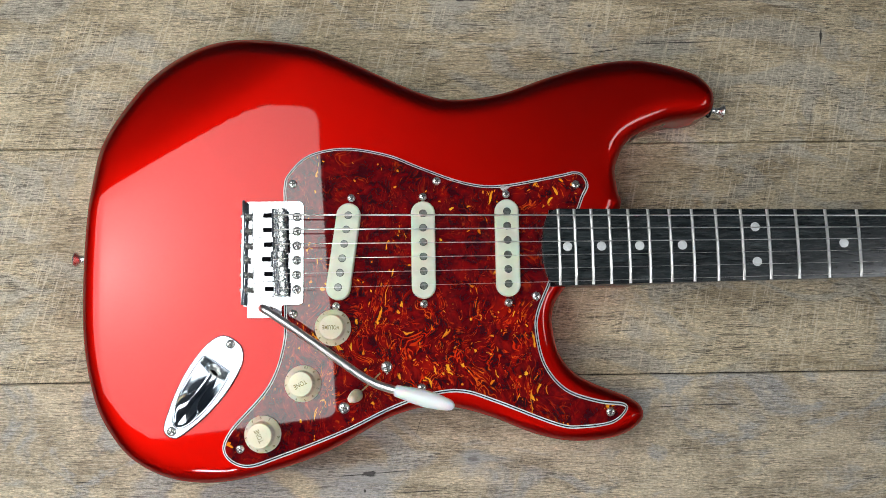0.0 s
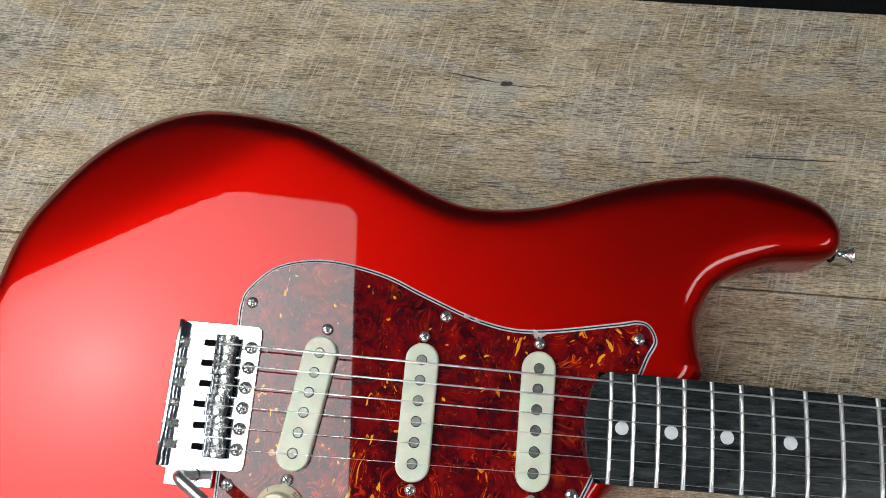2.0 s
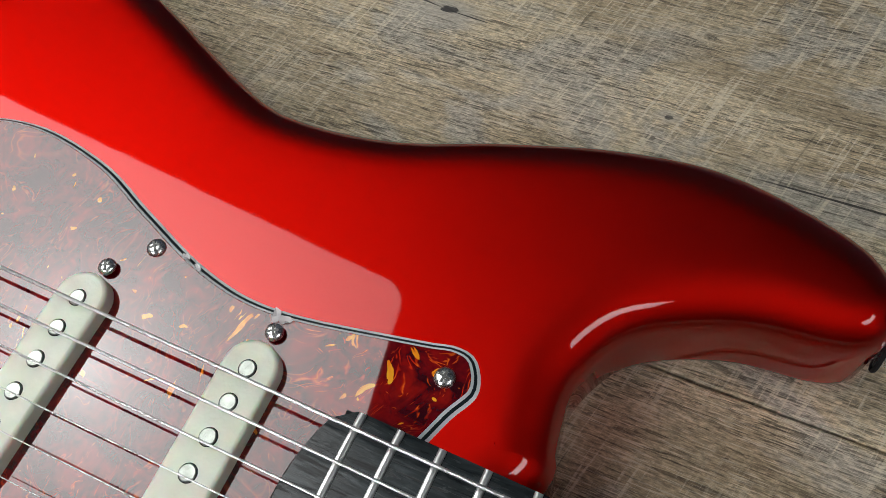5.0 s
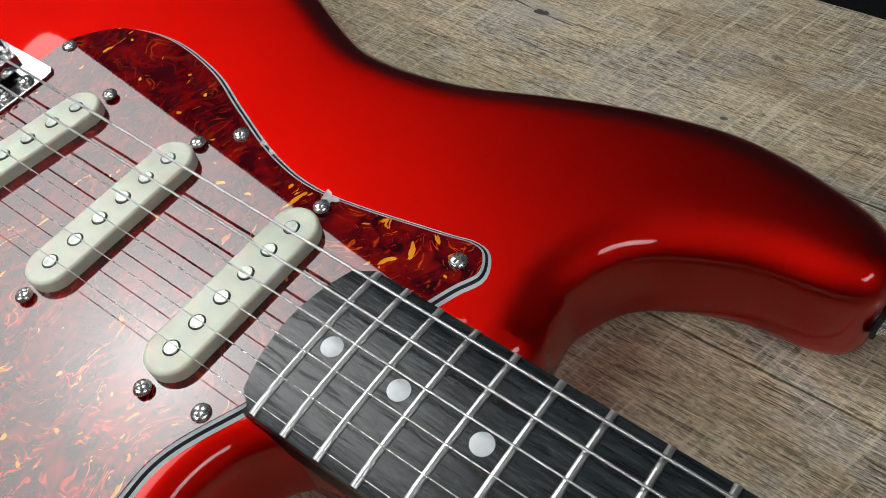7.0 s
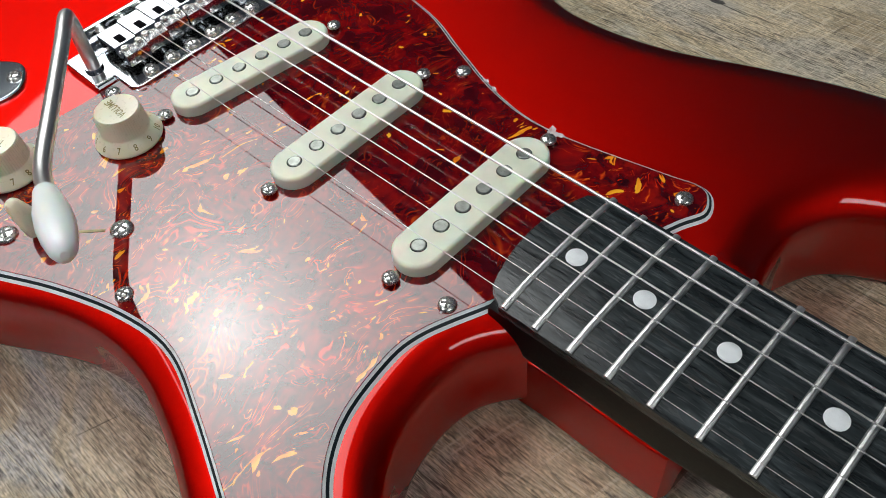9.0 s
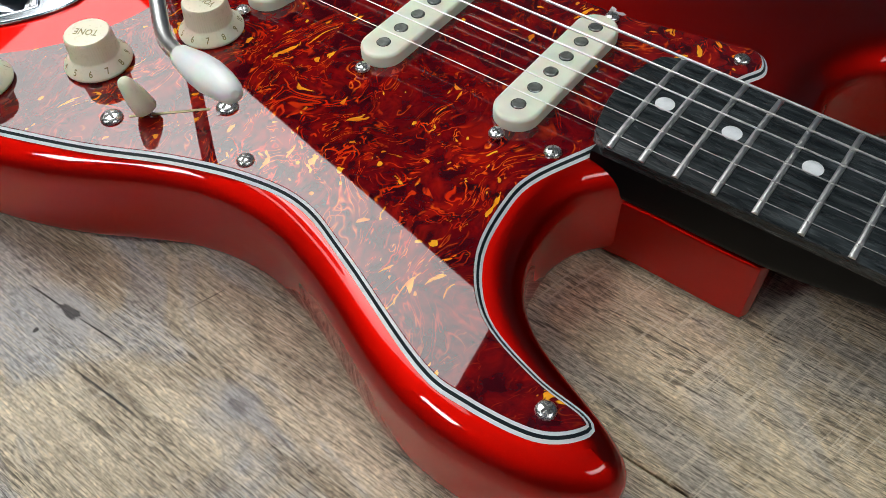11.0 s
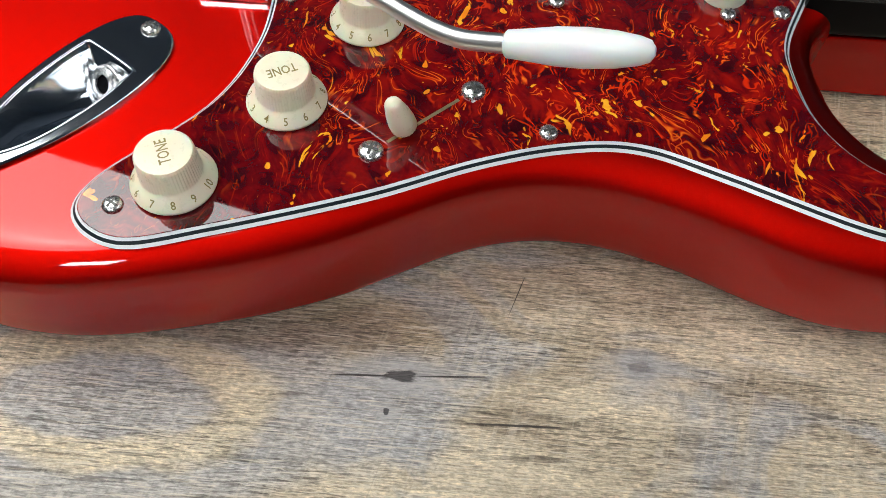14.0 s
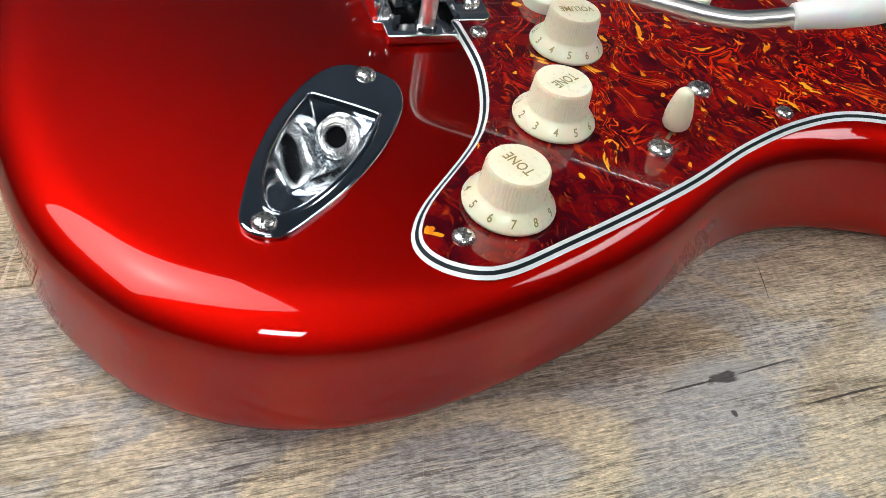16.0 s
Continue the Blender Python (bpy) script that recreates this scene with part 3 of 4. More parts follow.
# the jack plate's own axes: along (towards the wide end) and across
JACK_AT = Vector((-0.061, -0.095))
JACK_DIR = Vector((0.040, 0.060)).normalized()
JACK_M = Matrix.Translation((JACK_AT.x, JACK_AT.y, 0)) @ Matrix.Rotation(math.atan2(JACK_DIR.y, JACK_DIR.x), 4, "Z")
CUP = [(0.0170, 0.0110), (0.0185, 0.0090), (0.0185, -0.0085), (0.0165, -0.0105), (0.004, -0.0115), (-0.010, -0.0105), (-0.022, -0.0078), (-0.0300, -0.0035), (-0.0305, 0.001),
       (-0.022, 0.0065), (-0.010, 0.0098), (0.004, 0.0112)]


def guard_loop():
    up = spline(GUARD_UPPER, False, 6)
    lo = spline(GUARD_LOWER, False, 6)
    return even([tuple(p) for p in up + lo], 0.0022)


def edge_widths(loop):
    """How far the rounding of the top edge reaches in: wide on the open bouts, narrow beside the pickguard and at the horns."""
    P = np.array(loop)
    G = np.array(guard_loop())
    clear = np.array([np.min(np.hypot(G[:, 0] - x, G[:, 1] - y)) for x, y in P])
    a, c = np.roll(P, 6, 0) - P, np.roll(P, -6, 0) - P
    bend = math.pi - np.arccos(np.clip(np.sum(a * c, 1) / np.linalg.norm(a, axis=1) / np.linalg.norm(c, axis=1), -1, 1))
    radius = (np.linalg.norm(a, axis=1) + np.linalg.norm(c, axis=1)) / 2 / np.maximum(bend, 1e-3)
    w = np.clip(np.minimum(clear - 0.002, radius * 0.55), EDGE_R, 0.0165)
    for _ in range(40):
        w = np.minimum(w, (np.roll(w, 1) + w + np.roll(w, -1)) / 3)
    for _ in range(12):
        w = (np.roll(w, 1) + w + np.roll(w, -1)) / 3
    return w


def body():
    loop = even(spline(BODY_KNOTS, True, 8), 0.0035)
    loop = loop[::-1] if sum(a[0] * b[1] - b[0] * a[1] for a, b in zip(loop, loop[1:] + loop[:1])) < 0 else loop
    n = len(loop)
    bm = bmesh.new()
    arcs = [i * math.pi / 2 / 7 for i in range(8)]
    rows = [(EDGE_R * (1 - math.sin(a)), EDGE_R * (1 - math.cos(a)), 0.0) for a in arcs]
    rows += [(0, 0.020, 0.35), (0, 0.030, 0.8)]
    rows += [(EDGE_R * (1 - math.cos(a)), TOP - EDGE_R * (1 - math.sin(a)), 1.0) for a in arcs]
    rings = []
    wide = edge_widths(loop)
    for d, z, w in rows:
        reach = np.array(inset(loop, 0.001)) - np.array(loop)
        line = np.array(loop) + reach * 1000 * ((d * wide / EDGE_R)[:, None] if w == 1.0 else d)
        rings.append([bm.verts.new((x, y, z - w * forearm(x, y))) for x, y in line])
    for a, b in zip(rings, rings[1:]):
        for i in range(n):
            bm.faces.new((a[i], a[(i + 1) % n], b[(i + 1) % n], b[i]))
    low = [Vector((v.co.x, v.co.y)) for v in rings[0]]
    vs, _, fs, *_ = delaunay_2d_cdt(low, [(i, (i + 1) % n) for i in range(n)], [], 1, 1e-7)
    foot = [rings[0][i] if i < n else bm.verts.new((v.x, v.y, 0)) for i, v in enumerate(vs)]
    for f in fs:
        bm.faces.new([foot[i] for i in f])
    rim = [(v.co.x, v.co.y) for v in rings[-1]]
    cup = [tuple((JACK_M @ Vector((x, y, 0))).to_2d()) for x, y in inset(CUP, -0.0022)]
    pts = [Vector(p) for p in rim] + [Vector(p) for p in cup]
    k = len(cup)
    edges = [(i, (i + 1) % n) for i in range(n)] + [(n + i, n + (i + 1) % k) for i in range(k)]
    R = np.array(rim)
    for gx in np.arange(-0.15, 0.32, 0.006):
        for gy in np.arange(-0.16, 0.165, 0.006):
            if inside((gx, gy), rim) and np.min(np.hypot(R[:, 0] - gx, R[:, 1] - gy)) > 0.0032:
                pts.append(Vector((gx, gy)))
    vs, _, fs, *_ = delaunay_2d_cdt(pts, edges, [], 1, 1e-6)
    made = []
    for i, v in enumerate(vs):
        if i < n:
            made.append(rings[-1][i])
        else:
            made.append(bm.verts.new((v.x, v.y, TOP - forearm(v.x, v.y))))
    for f in fs:
        c = sum((vs[i] for i in f), Vector((0, 0))) / len(f)
        if not inside((c.x, c.y), rim) or inside((c.x, c.y), cup):
            continue
        try:
            bm.faces.new([made[i] for i in f])
        except ValueError:
            pass
    bmesh.ops.delete(bm, geom=[v for v in bm.verts if not v.link_faces], context="VERTS")
    bmesh.ops.recalc_face_normals(bm, faces=bm.faces)
    b = part("body", bm, RED, guitar, "contoured body in glossy candy red metallic")
    heel = [(0.175, -0.026), (0.21, -0.026), (0.248, -0.026), (0.2525, -0.022), (0.2535, 0.0), (0.2535, 0.025), (0.249, 0.0295), (0.21, 0.030), (0.175, 0.030), (0.174, 0.0)]
    part("neck_heel", prism(even(spline(heel, True, 4), 0.004), 0.004, 0.0322, 0.001), RED, b, "red heel under the neck")


body()


def pickguard():
    loop = guard_loop()
    n = len(loop)
    w, h = 0.0027, GUARD - TOP

    def strip(f0, f1):
        bm = bmesh.new()
        a, b = ([bm.verts.new((x, y, TOP + h * f)) for x, y in inset(loop, w * f)] for f in (f0, f1))
        for i in range(n):
            bm.faces.new((a[i], a[(i + 1) % n], b[(i + 1) % n], b[i]))
        bmesh.ops.recalc_face_normals(bm, faces=bm.faces)
        if sum(f.normal.z for f in bm.faces) < 0:
            bmesh.ops.reverse_faces(bm, faces=bm.faces)
        return bm

    bm = bmesh.new()
    top = [bm.verts.new((x, y, GUARD)) for x, y in inset(loop, w)]
    low = [bm.verts.new((x, y, GUARD - 0.0003)) for x, y in inset(loop, w * 0.9)]
    for i in range(n):
        bm.faces.new((low[i], low[(i + 1) % n], top[(i + 1) % n], top[i]))
    bm.faces.new(top)
    bmesh.ops.triangulate(bm, faces=[f for f in bm.faces if len(f.verts) > 4])
    bmesh.ops.recalc_face_normals(bm, faces=bm.faces)
    if sum(f.normal.z * f.calc_area() for f in bm.faces) < 0:
        bmesh.ops.reverse_faces(bm, faces=bm.faces)
    g = part("pickguard", bm, TORT, guitar, "glossy red tortoiseshell pickguard with white and black edge")
    part("white_ply", strip(0.0, 0.33), WHITE_PLY, g, "white edge layer")
    part("black_ply", strip(0.33, 0.64), BLACK_PLY, g, "black edge layer")
    part("inner_white_ply", strip(0.64, 0.93), WHITE_PLY, g, "white edge layer")
    return g


pickguard()


def cross(r, z, w=0.00055):
    """The cross recess of a screw head, its shade painted on as a thin dark inlay."""
    return join(box(-r, r, -w / 2, w / 2, z - 0.0004, z), box(-w / 2, w / 2, -r, r, z - 0.00041, z + 0.00001))


def screw(x, y, z, r, turn, name="screw", parent=None, dome=0.0016, tilt=None):
    prof = [(r * 0.95, -0.0002), (r, 0.0001), (r * 0.97, 0.35 * dome), (r * 0.82, 0.68 * dome), (r * 0.55, 0.9 * dome), (r * 0.25, dome), (0, dome)]
    s = part(name, lathe(prof, 20), STEEL, parent or guitar)
    s.matrix_basis = Matrix.Translation((x, y, z)) @ (tilt or Matrix()) @ Matrix.Rotation(turn, 4, "Z")
    part("slot", cross(r * 0.58, dome + 0.00005, r * 0.24), RECESS, s, "cross slot, its shade laid in as a dark inlay")
    return s


for i, (x, y) in enumerate(((0.002, 0.049), (0.106, 0.050), (0.207, 0.0462), (0.176, -0.0345), (0.226, -0.1167), (0.0935, -0.098), (-0.033, -0.138), (0.003, -0.045))):
    screw(x, y, GUARD, 0.0031, i * 0.7, "pickguard_screw")
for i, (x, y) in enumerate(((0.069, -0.083), (0.039, -0.111))):
    screw(x, y, GUARD, 0.0041, 0.3 + i, "switch_screw", dome=0.002)


def pickup(x, y, turn, stagger, screw_gap):
    """A single coil pickup with six poles, its length along its own y."""
    L, W, h = 0.0700, 0.0172, 0.0049
    loop = []
    r = W / 2
    for k in range(17):
        a = math.pi * k / 16
        loop.append((r * math.cos(a), L / 2 - r + r * math.sin(a)))
    for k in range(17):
        a = math.pi + math.pi * k / 16
        loop.append((r * math.cos(a), -L / 2 + r + r * math.sin(a)))
    c = part("pickup", prism(loop, GUARD - 0.002, GUARD + h, 0.0013), CREAM, guitar, "aged white single coil pickup cover")
    c.matrix_basis = pose(x, y, 0, 0, 0, turn)
    for k in range(6):
        p = part("pole_piece", lathe([(0.0025, 0), (0.0025, 0.0008 + stagger[k]), (0.0022, 0.0011 + stagger[k]), (0, 0.0011 + stagger[k])], 20), POLE, c)
        p.location = (0, (2.5 - k) * 0.0104, GUARD + h - 0.0008)
        # flat near-black ring painted for the shaded gap round the pole
        g = part("pole_ring", lathe([(0.0025, 0.0), (0.00277, 0.0), (0.00277, 0.00006), (0.0025, 0.00006)], 20), DARK, c)
        g.location = (0, (2.5 - k) * 0.0104, GUARD + h)
    for s in (1, -1):
        screw(0, s * screw_gap / 2, GUARD + 0.0012, 0.0029, 0.5 * s + turn, "height_screw", c, 0.0017)
        z = part("screw_shaft", lathe([(0.0014, GUARD - 0.002), (0.0014, GUARD + 0.0012)], 12), STEEL, c)
        z.location = (0, s * screw_gap / 2, 0)
    return c


STAG = (0.0002, 0.0002, 0.0004, 0.0003, 0.0, 0.0001)
pickup(0.0388, -0.001, -8.0, STAG, 0.0785)
pickup(0.0958, -0.0005, 0.0, STAG, 0.0775)
pickup(0.1560, 0.0002, 0.0, STAG, 0.0785)


def neck():
    x_end, x_nut = 0.1805, SCALE
    yc = -0.0002

    def half(x):
        return 0.0278 + (0.0212 - 0.0278) * (x - x_end) / (x_nut - x_end)

    crown = lambda y: y * y / (2 * 0.241)
    bz = 0.0568
    # fretboard: columns along x, an arched top, a rounded heel end
    bm = bmesh.new()
    m = 12
    xs = [0.0, 0.0006, 0.002, 0.005] + list(np.linspace(0.012, x_nut - x_end, 30))
    rows = []
    for i, dx in enumerate(xs):
        ring = []
        for j in range(m + 1):
            f = -1 + 2 * j / m
            bow = 0.0060 * f * f + (0.0045 * max(0, abs(f) - 0.80) ** 2 / 0.04)
            x = x_end + dx + max(0, 1 - dx / 0.012) * bow
            h = half(x)
            y = f * h
            drop = 0.0007 if i == 0 else 0.0
            ring.append((x, yc + y, bz - crown(y) - drop - (0.0006 if j in (0, m) else 0)))
        rows.append(ring)
    top = [[bm.verts.new(p) for p in r] for r in rows]
    bot = [[bm.verts.new((p[0], p[1], bz - 0.0062)) for p in r] for r in rows]
    for a, b in zip(range(len(xs)), range(1, len(xs))):
        for j in range(m):
            bm.faces.new((top[a][j], top[b][j], top[b][j + 1], top[a][j + 1]))
            bm.faces.new((bot[a][j], bot[a][j + 1], bot[b][j + 1], bot[b][j]))
        bm.faces.new((top[a][0], bot[a][0], bot[b][0], top[b][0]))
        bm.faces.new((top[a][m], top[b][m], bot[b][m], bot[a][m]))
    for j in range(m):
        bm.faces.new((top[0][j], top[0][j + 1], bot[0][j + 1], bot[0][j]))
        bm.faces.new((top[-1][j], bot[-1][j], bot[-1][j + 1], top[-1][j + 1]))
    bmesh.ops.recalc_face_normals(bm, faces=bm.faces)
    # the neck's own wood below, square at the heel, round further out
    nb = bmesh.new()
    secs = []
    for x in list(np.linspace(0.1865, 0.250, 6)) + list(np.linspace(0.262, x_nut, 16)):
        h = half(x) - 0.0001
        k = min(1, max(0, (x - 0.250) / 0.05))
        zb = 0.0324 + 0.0035 * k
        zt = bz - 0.0062
        p = 2 + 10 * (1 - k)
        ring = [(x, yc + h, zt)]
        for a in range(1, 16):
            t = math.pi * a / 16
            cx, sz = math.cos(t), math.sin(t)
            ring.append((x, yc + h * abs(cx) ** (2 / p) * (1 if cx > 0 else -1), zt - (zt - zb) * sz ** (2 / p)))
        ring.append((x, yc - h, zt))
        secs.append([nb.verts.new(q) for q in ring])
    for a, b in zip(secs, secs[1:]):
        for j in range(len(a) - 1):
            nb.faces.new((a[j], a[j + 1], b[j + 1], b[j]))
        nb.faces.new((a[-1], a[0], b[0], b[-1]))
    nb.faces.new(secs[0])
    nb.faces.new(secs[-1][::-1])
    bmesh.ops.recalc_face_normals(nb, faces=nb.faces)
    nk = part("neck", nb, NECK_BLACK, guitar, "black bolt-on neck")
    part("fretboard", bm, BOARD, nk, "dark ebony-like fretboard")
    for n in range(1, 22):
        x = fret_x(n)
        h = half(x) - 0.0002
        fm = bmesh.new()
        rings = []
        for j in range(13):
            f = -1 + 2 * j / 12
            y = f * h
            endk = 0.55 if j in (0, 12) else 1.0
            rings.append([fm.verts.new((x + dx, yc + y, bz - crown(y) + dz * endk)) for dx, dz in ((-0.00112, -0.0003), (-0.00108, 0.0003), (-0.0007, 0.00085), (0, 0.00108), (0.0007, 0.00085), (0.00108, 0.0003), (0.00112, -0.0003))])
        for a, b in zip(rings, rings[1:]):
            for q in range(6):
                fm.faces.new((a[q], b[q], b[q + 1], a[q + 1]))
        fm.faces.new(rings[0])
        fm.faces.new(rings[-1][::-1])
        bmesh.ops.recalc_face_normals(fm, faces=fm.faces)
        part("fret", fm, FRET, nk)
    for n in (3, 5, 7, 9, 12, 15, 17, 19, 21):
        x = (fret_x(n) + fret_x(n - 1)) / 2
        for y in ((-0.0125, 0.0125) if n == 12 else (0.0,)):
            d = part("position_dot", lathe([(0.00335, -0.0006), (0.00335, 0.00012), (0.0032, 0.00018), (0, 0.00018)], 28), PEARL, nk)
            d.location = (x, yc + y, bz - crown(y))
    part("nut", box(SCALE, SCALE + 0.0035, yc - 0.0212, yc + 0.0212, bz - 0.004, bz + 0.0022, 0.0005), KNOB_CREAM, nk)
    head = [(0.651, -0.021), (0.672, -0.032), (0.70, -0.036), (0.80, -0.040), (0.828, -0.028), (0.826, -0.002), (0.80, 0.020), (0.74, 0.034), (0.69, 0.036), (0.664, 0.026), (0.651, 0.021)]
    part("headstock", prism(even(spline(head, True, 5), 0.004), 0.036, 0.0502, 0.0015), NECK_BLACK, nk)


neck()

GAUGES = (0.00055, 0.00045, 0.00034, 0.00023, 0.00018, 0.00014)
SADDLE_X = (-0.0020, -0.0018, -0.0010, -0.0022, -0.0008, -0.0002)


def bridge_y(k):
    return MID_Y + (2.5 - k) * 0.01045


def strings():
    for k in range(6):
        yb, yn = bridge_y(k), -0.0017 + (2.5 - k) * 0.0071
        z0, z1 = 0.0607 - 0.00045 * abs(k - 2.5) ** 1.5 / 2, 0.0586
        s = part("string", tube([(-0.0125, yb, 0.0545), (SADDLE_X[k] - 0.004, yb, z0 - 0.0012), (SADDLE_X[k] - 0.001, yb, z0), (0.1, yb + (yn - yb) * 0.1 / SCALE, z0 + (z1 - z0) * 0.1 / SCALE), (SCALE, yn, z1), (0.70 + 0.018 * k, yn, 0.0515)], GAUGES[k], 8), STRING, guitar, "wound steel string" if k < 3 else "plain steel string")


strings()


def bridge():
    zt = TOP + 0.0035
    plate = [(-0.0325, 0.0362), (0.0075, 0.0362), (0.0098, 0.0345), (0.0104, 0.0315), (0.0104, -0.0345), (0.0098, -0.0372), (0.0070, -0.0388), (-0.0045, -0.0388), (-0.0050, -0.0395),
             (-0.0050, -0.0470), (-0.0055, -0.0476), (-0.0290, -0.0476), (-0.0295, -0.0470), (-0.0295, -0.0395), (-0.0325, -0.0388)]
    b = part("bridge", prism(plate, TOP + 0.0004, zt, 0.0004), CHROME, guitar, "chrome tremolo bridge plate with six saddles")
    part("back_lip", box(-0.0325, -0.0303, -0.0386, 0.0360, TOP + 0.0030, TOP + 0.0105, 0.0006), CHROME, b, "raised chrome back edge")
    for k in range(6):
        y = bridge_y(k)
        sx = SADDLE_X[k]
        zs = 0.0585 - 0.0005 * abs(k - 2.5) ** 1.5 / 2
        w = 0.0050
        # bent steel saddle: a flat back, a dip with the string slot, a rounded front
        prof = [(sx - 0.0233, zs - 0.0060), (sx - 0.0233, zs - 0.0008), (sx - 0.0225, zs), (sx - 0.0222, zs), (sx - 0.0095, zs), (sx - 0.0092, zs), (sx - 0.0086, zs - 0.0003), (sx - 0.0066, zs - 0.0022), (sx - 0.0056, zs - 0.0014),
                (sx - 0.0044, zs + 0.0004), (sx - 0.0026, zs + 0.0012), (sx - 0.0008, zs + 0.0009), (sx + 0.0004, zs - 0.0002), (sx + 0.0008, zs - 0.0050)]

        def sheet(line, lift, width, t):
            bm = bmesh.new()
            up, dn = [], []
            for i, (px, pz) in enumerate(line):
                a, c = line[max(0, i - 1)], line[min(len(line) - 1, i + 1)]
                d = Vector((c[0] - a[0], c[1] - a[1])).normalized()
                up.append((px - d.y * lift, pz + d.x * lift))
                dn.append((px + d.y * t, pz - d.x * t))
            o, q = ([[bm.verts.new((px, y + e * width, pz)) for px, pz in ln] for e in (-1, 1)] for ln in (up, dn))
            for i in range(len(line) - 1):
                bm.faces.new((o[0][i], o[1][i], o[1][i + 1], o[0][i + 1]))
                bm.faces.new((q[0][i], q[0][i + 1], q[1][i + 1], q[1][i]))
                for e in (0, 1):
                    bm.faces.new((o[e][i], o[e][i + 1], q[e][i + 1], q[e][i]))
            bm.faces.new((o[0][0], q[0][0], q[1][0], o[1][0]))
            bm.faces.new((o[0][-1], o[1][-1], q[1][-1], q[0][-1]))
            bmesh.ops.recalc_face_normals(bm, faces=bm.faces)
            return bm

        part("saddle", sheet(prof, 0.0, w, 0.0024), CHROME, b, "bent chrome string saddle")
        # the saddle is uncut; a near-black sheet on it gives the slot's shade
        part("string_slot", sheet([(sx - 0.0154, zs), (sx - 0.0094, zs)], 0.00015, 0.0017, 0.0002), DARK, b, "dark slot in the saddle")
        part("saddle_front", sheet(prof[8:-1], 0.0002, w + 0.0001, 0.0003), KNURL, b, "worn steel saddle front")
        for s in (1, -1):
            g = part("grub_screw", lathe([(0.0015, -0.001), (0.0015, 0.0021), (0.0012, 0.0024), (0.0008, 0.0024), (0.0007, 0.0014), (0, 0.0014)], 12), STEEL, b)
            g.location = (sx - 0.0026, y + s * 0.0033, zs)
        # length screw with its spring
        ly = y
        part("length_screw", tube([(-0.0338, ly, TOP + 0.0072), (-0.0334, ly, TOP + 0.0072), (-0.0325, ly, TOP + 0.0072), (sx - 0.0231, ly, TOP + 0.0072)], 0.0012, 10, [0.0016, 0.0018, 0.0011, 0.0011]), STEEL, b)
        x0, x1 = -0.0302, sx - 0.0235
        helix = [(x0 + (x1 - x0) * i / 60, ly + 0.0019 * math.cos(i * 2 * math.pi / 10), TOP + 0.0072 + 0.0019 * math.sin(i * 2 * math.pi / 10)) for i in range(61)]
        part("spring", tube(helix, 0.00035, 6), STEEL, b)
        screw(0.0055, y, zt, 0.0034, 0.4 * k, "plate_screw", b, 0.0022)
    return b


bridge()


def tremolo_arm():
    path = spline([(-0.0150, -0.0418, 0.0490), (-0.0148, -0.0418, 0.0600), (-0.0146, -0.0416, 0.0700), (-0.0128, -0.0424, 0.0762), (-0.0085, -0.0450, 0.0788), (0.0080, -0.0560, 0.0795),
                   (0.0383, -0.0775, 0.0800), (0.0540, -0.0885, 0.0805), (0.0630, -0.0935, 0.0815), (0.0700, -0.0960, 0.0832), (0.0775, -0.0983, 0.0854)], False, 6)
    a = part("tremolo_arm", tube(path, 0.0028, 16), SATIN, guitar, "bent chrome tremolo arm")
    p0, p1 = Vector((0.0765, -0.0980, 0.0850)), Vector((0.1145, -0.1083, 0.0962))
    d = p1 - p0
    fr = [(0, 0.0034), (0.01, 0.0039), (0.12, 0.0043), (0.35, 0.0053), (0.55, 0.0055), (0.75, 0.0049), (0.9, 0.0039), (0.97, 0.0029), (1.0, 0.0012)]
    part("arm_tip", tube([p0 + d * f for f, _ in fr], 0.005, 20, [r for _, r in fr]), TIP_WHITE, a, "white plastic arm tip")
    part("arm_socket", lathe([(0.0038, TOP + 0.0034), (0.0038, TOP + 0.0044), (0.0034, TOP + 0.0048), (0.0027, TOP + 0.0048)], 20, Matrix.Translation((-0.015, -0.0418, 0))), CHROME, a, "chrome socket ring")


tremolo_arm()


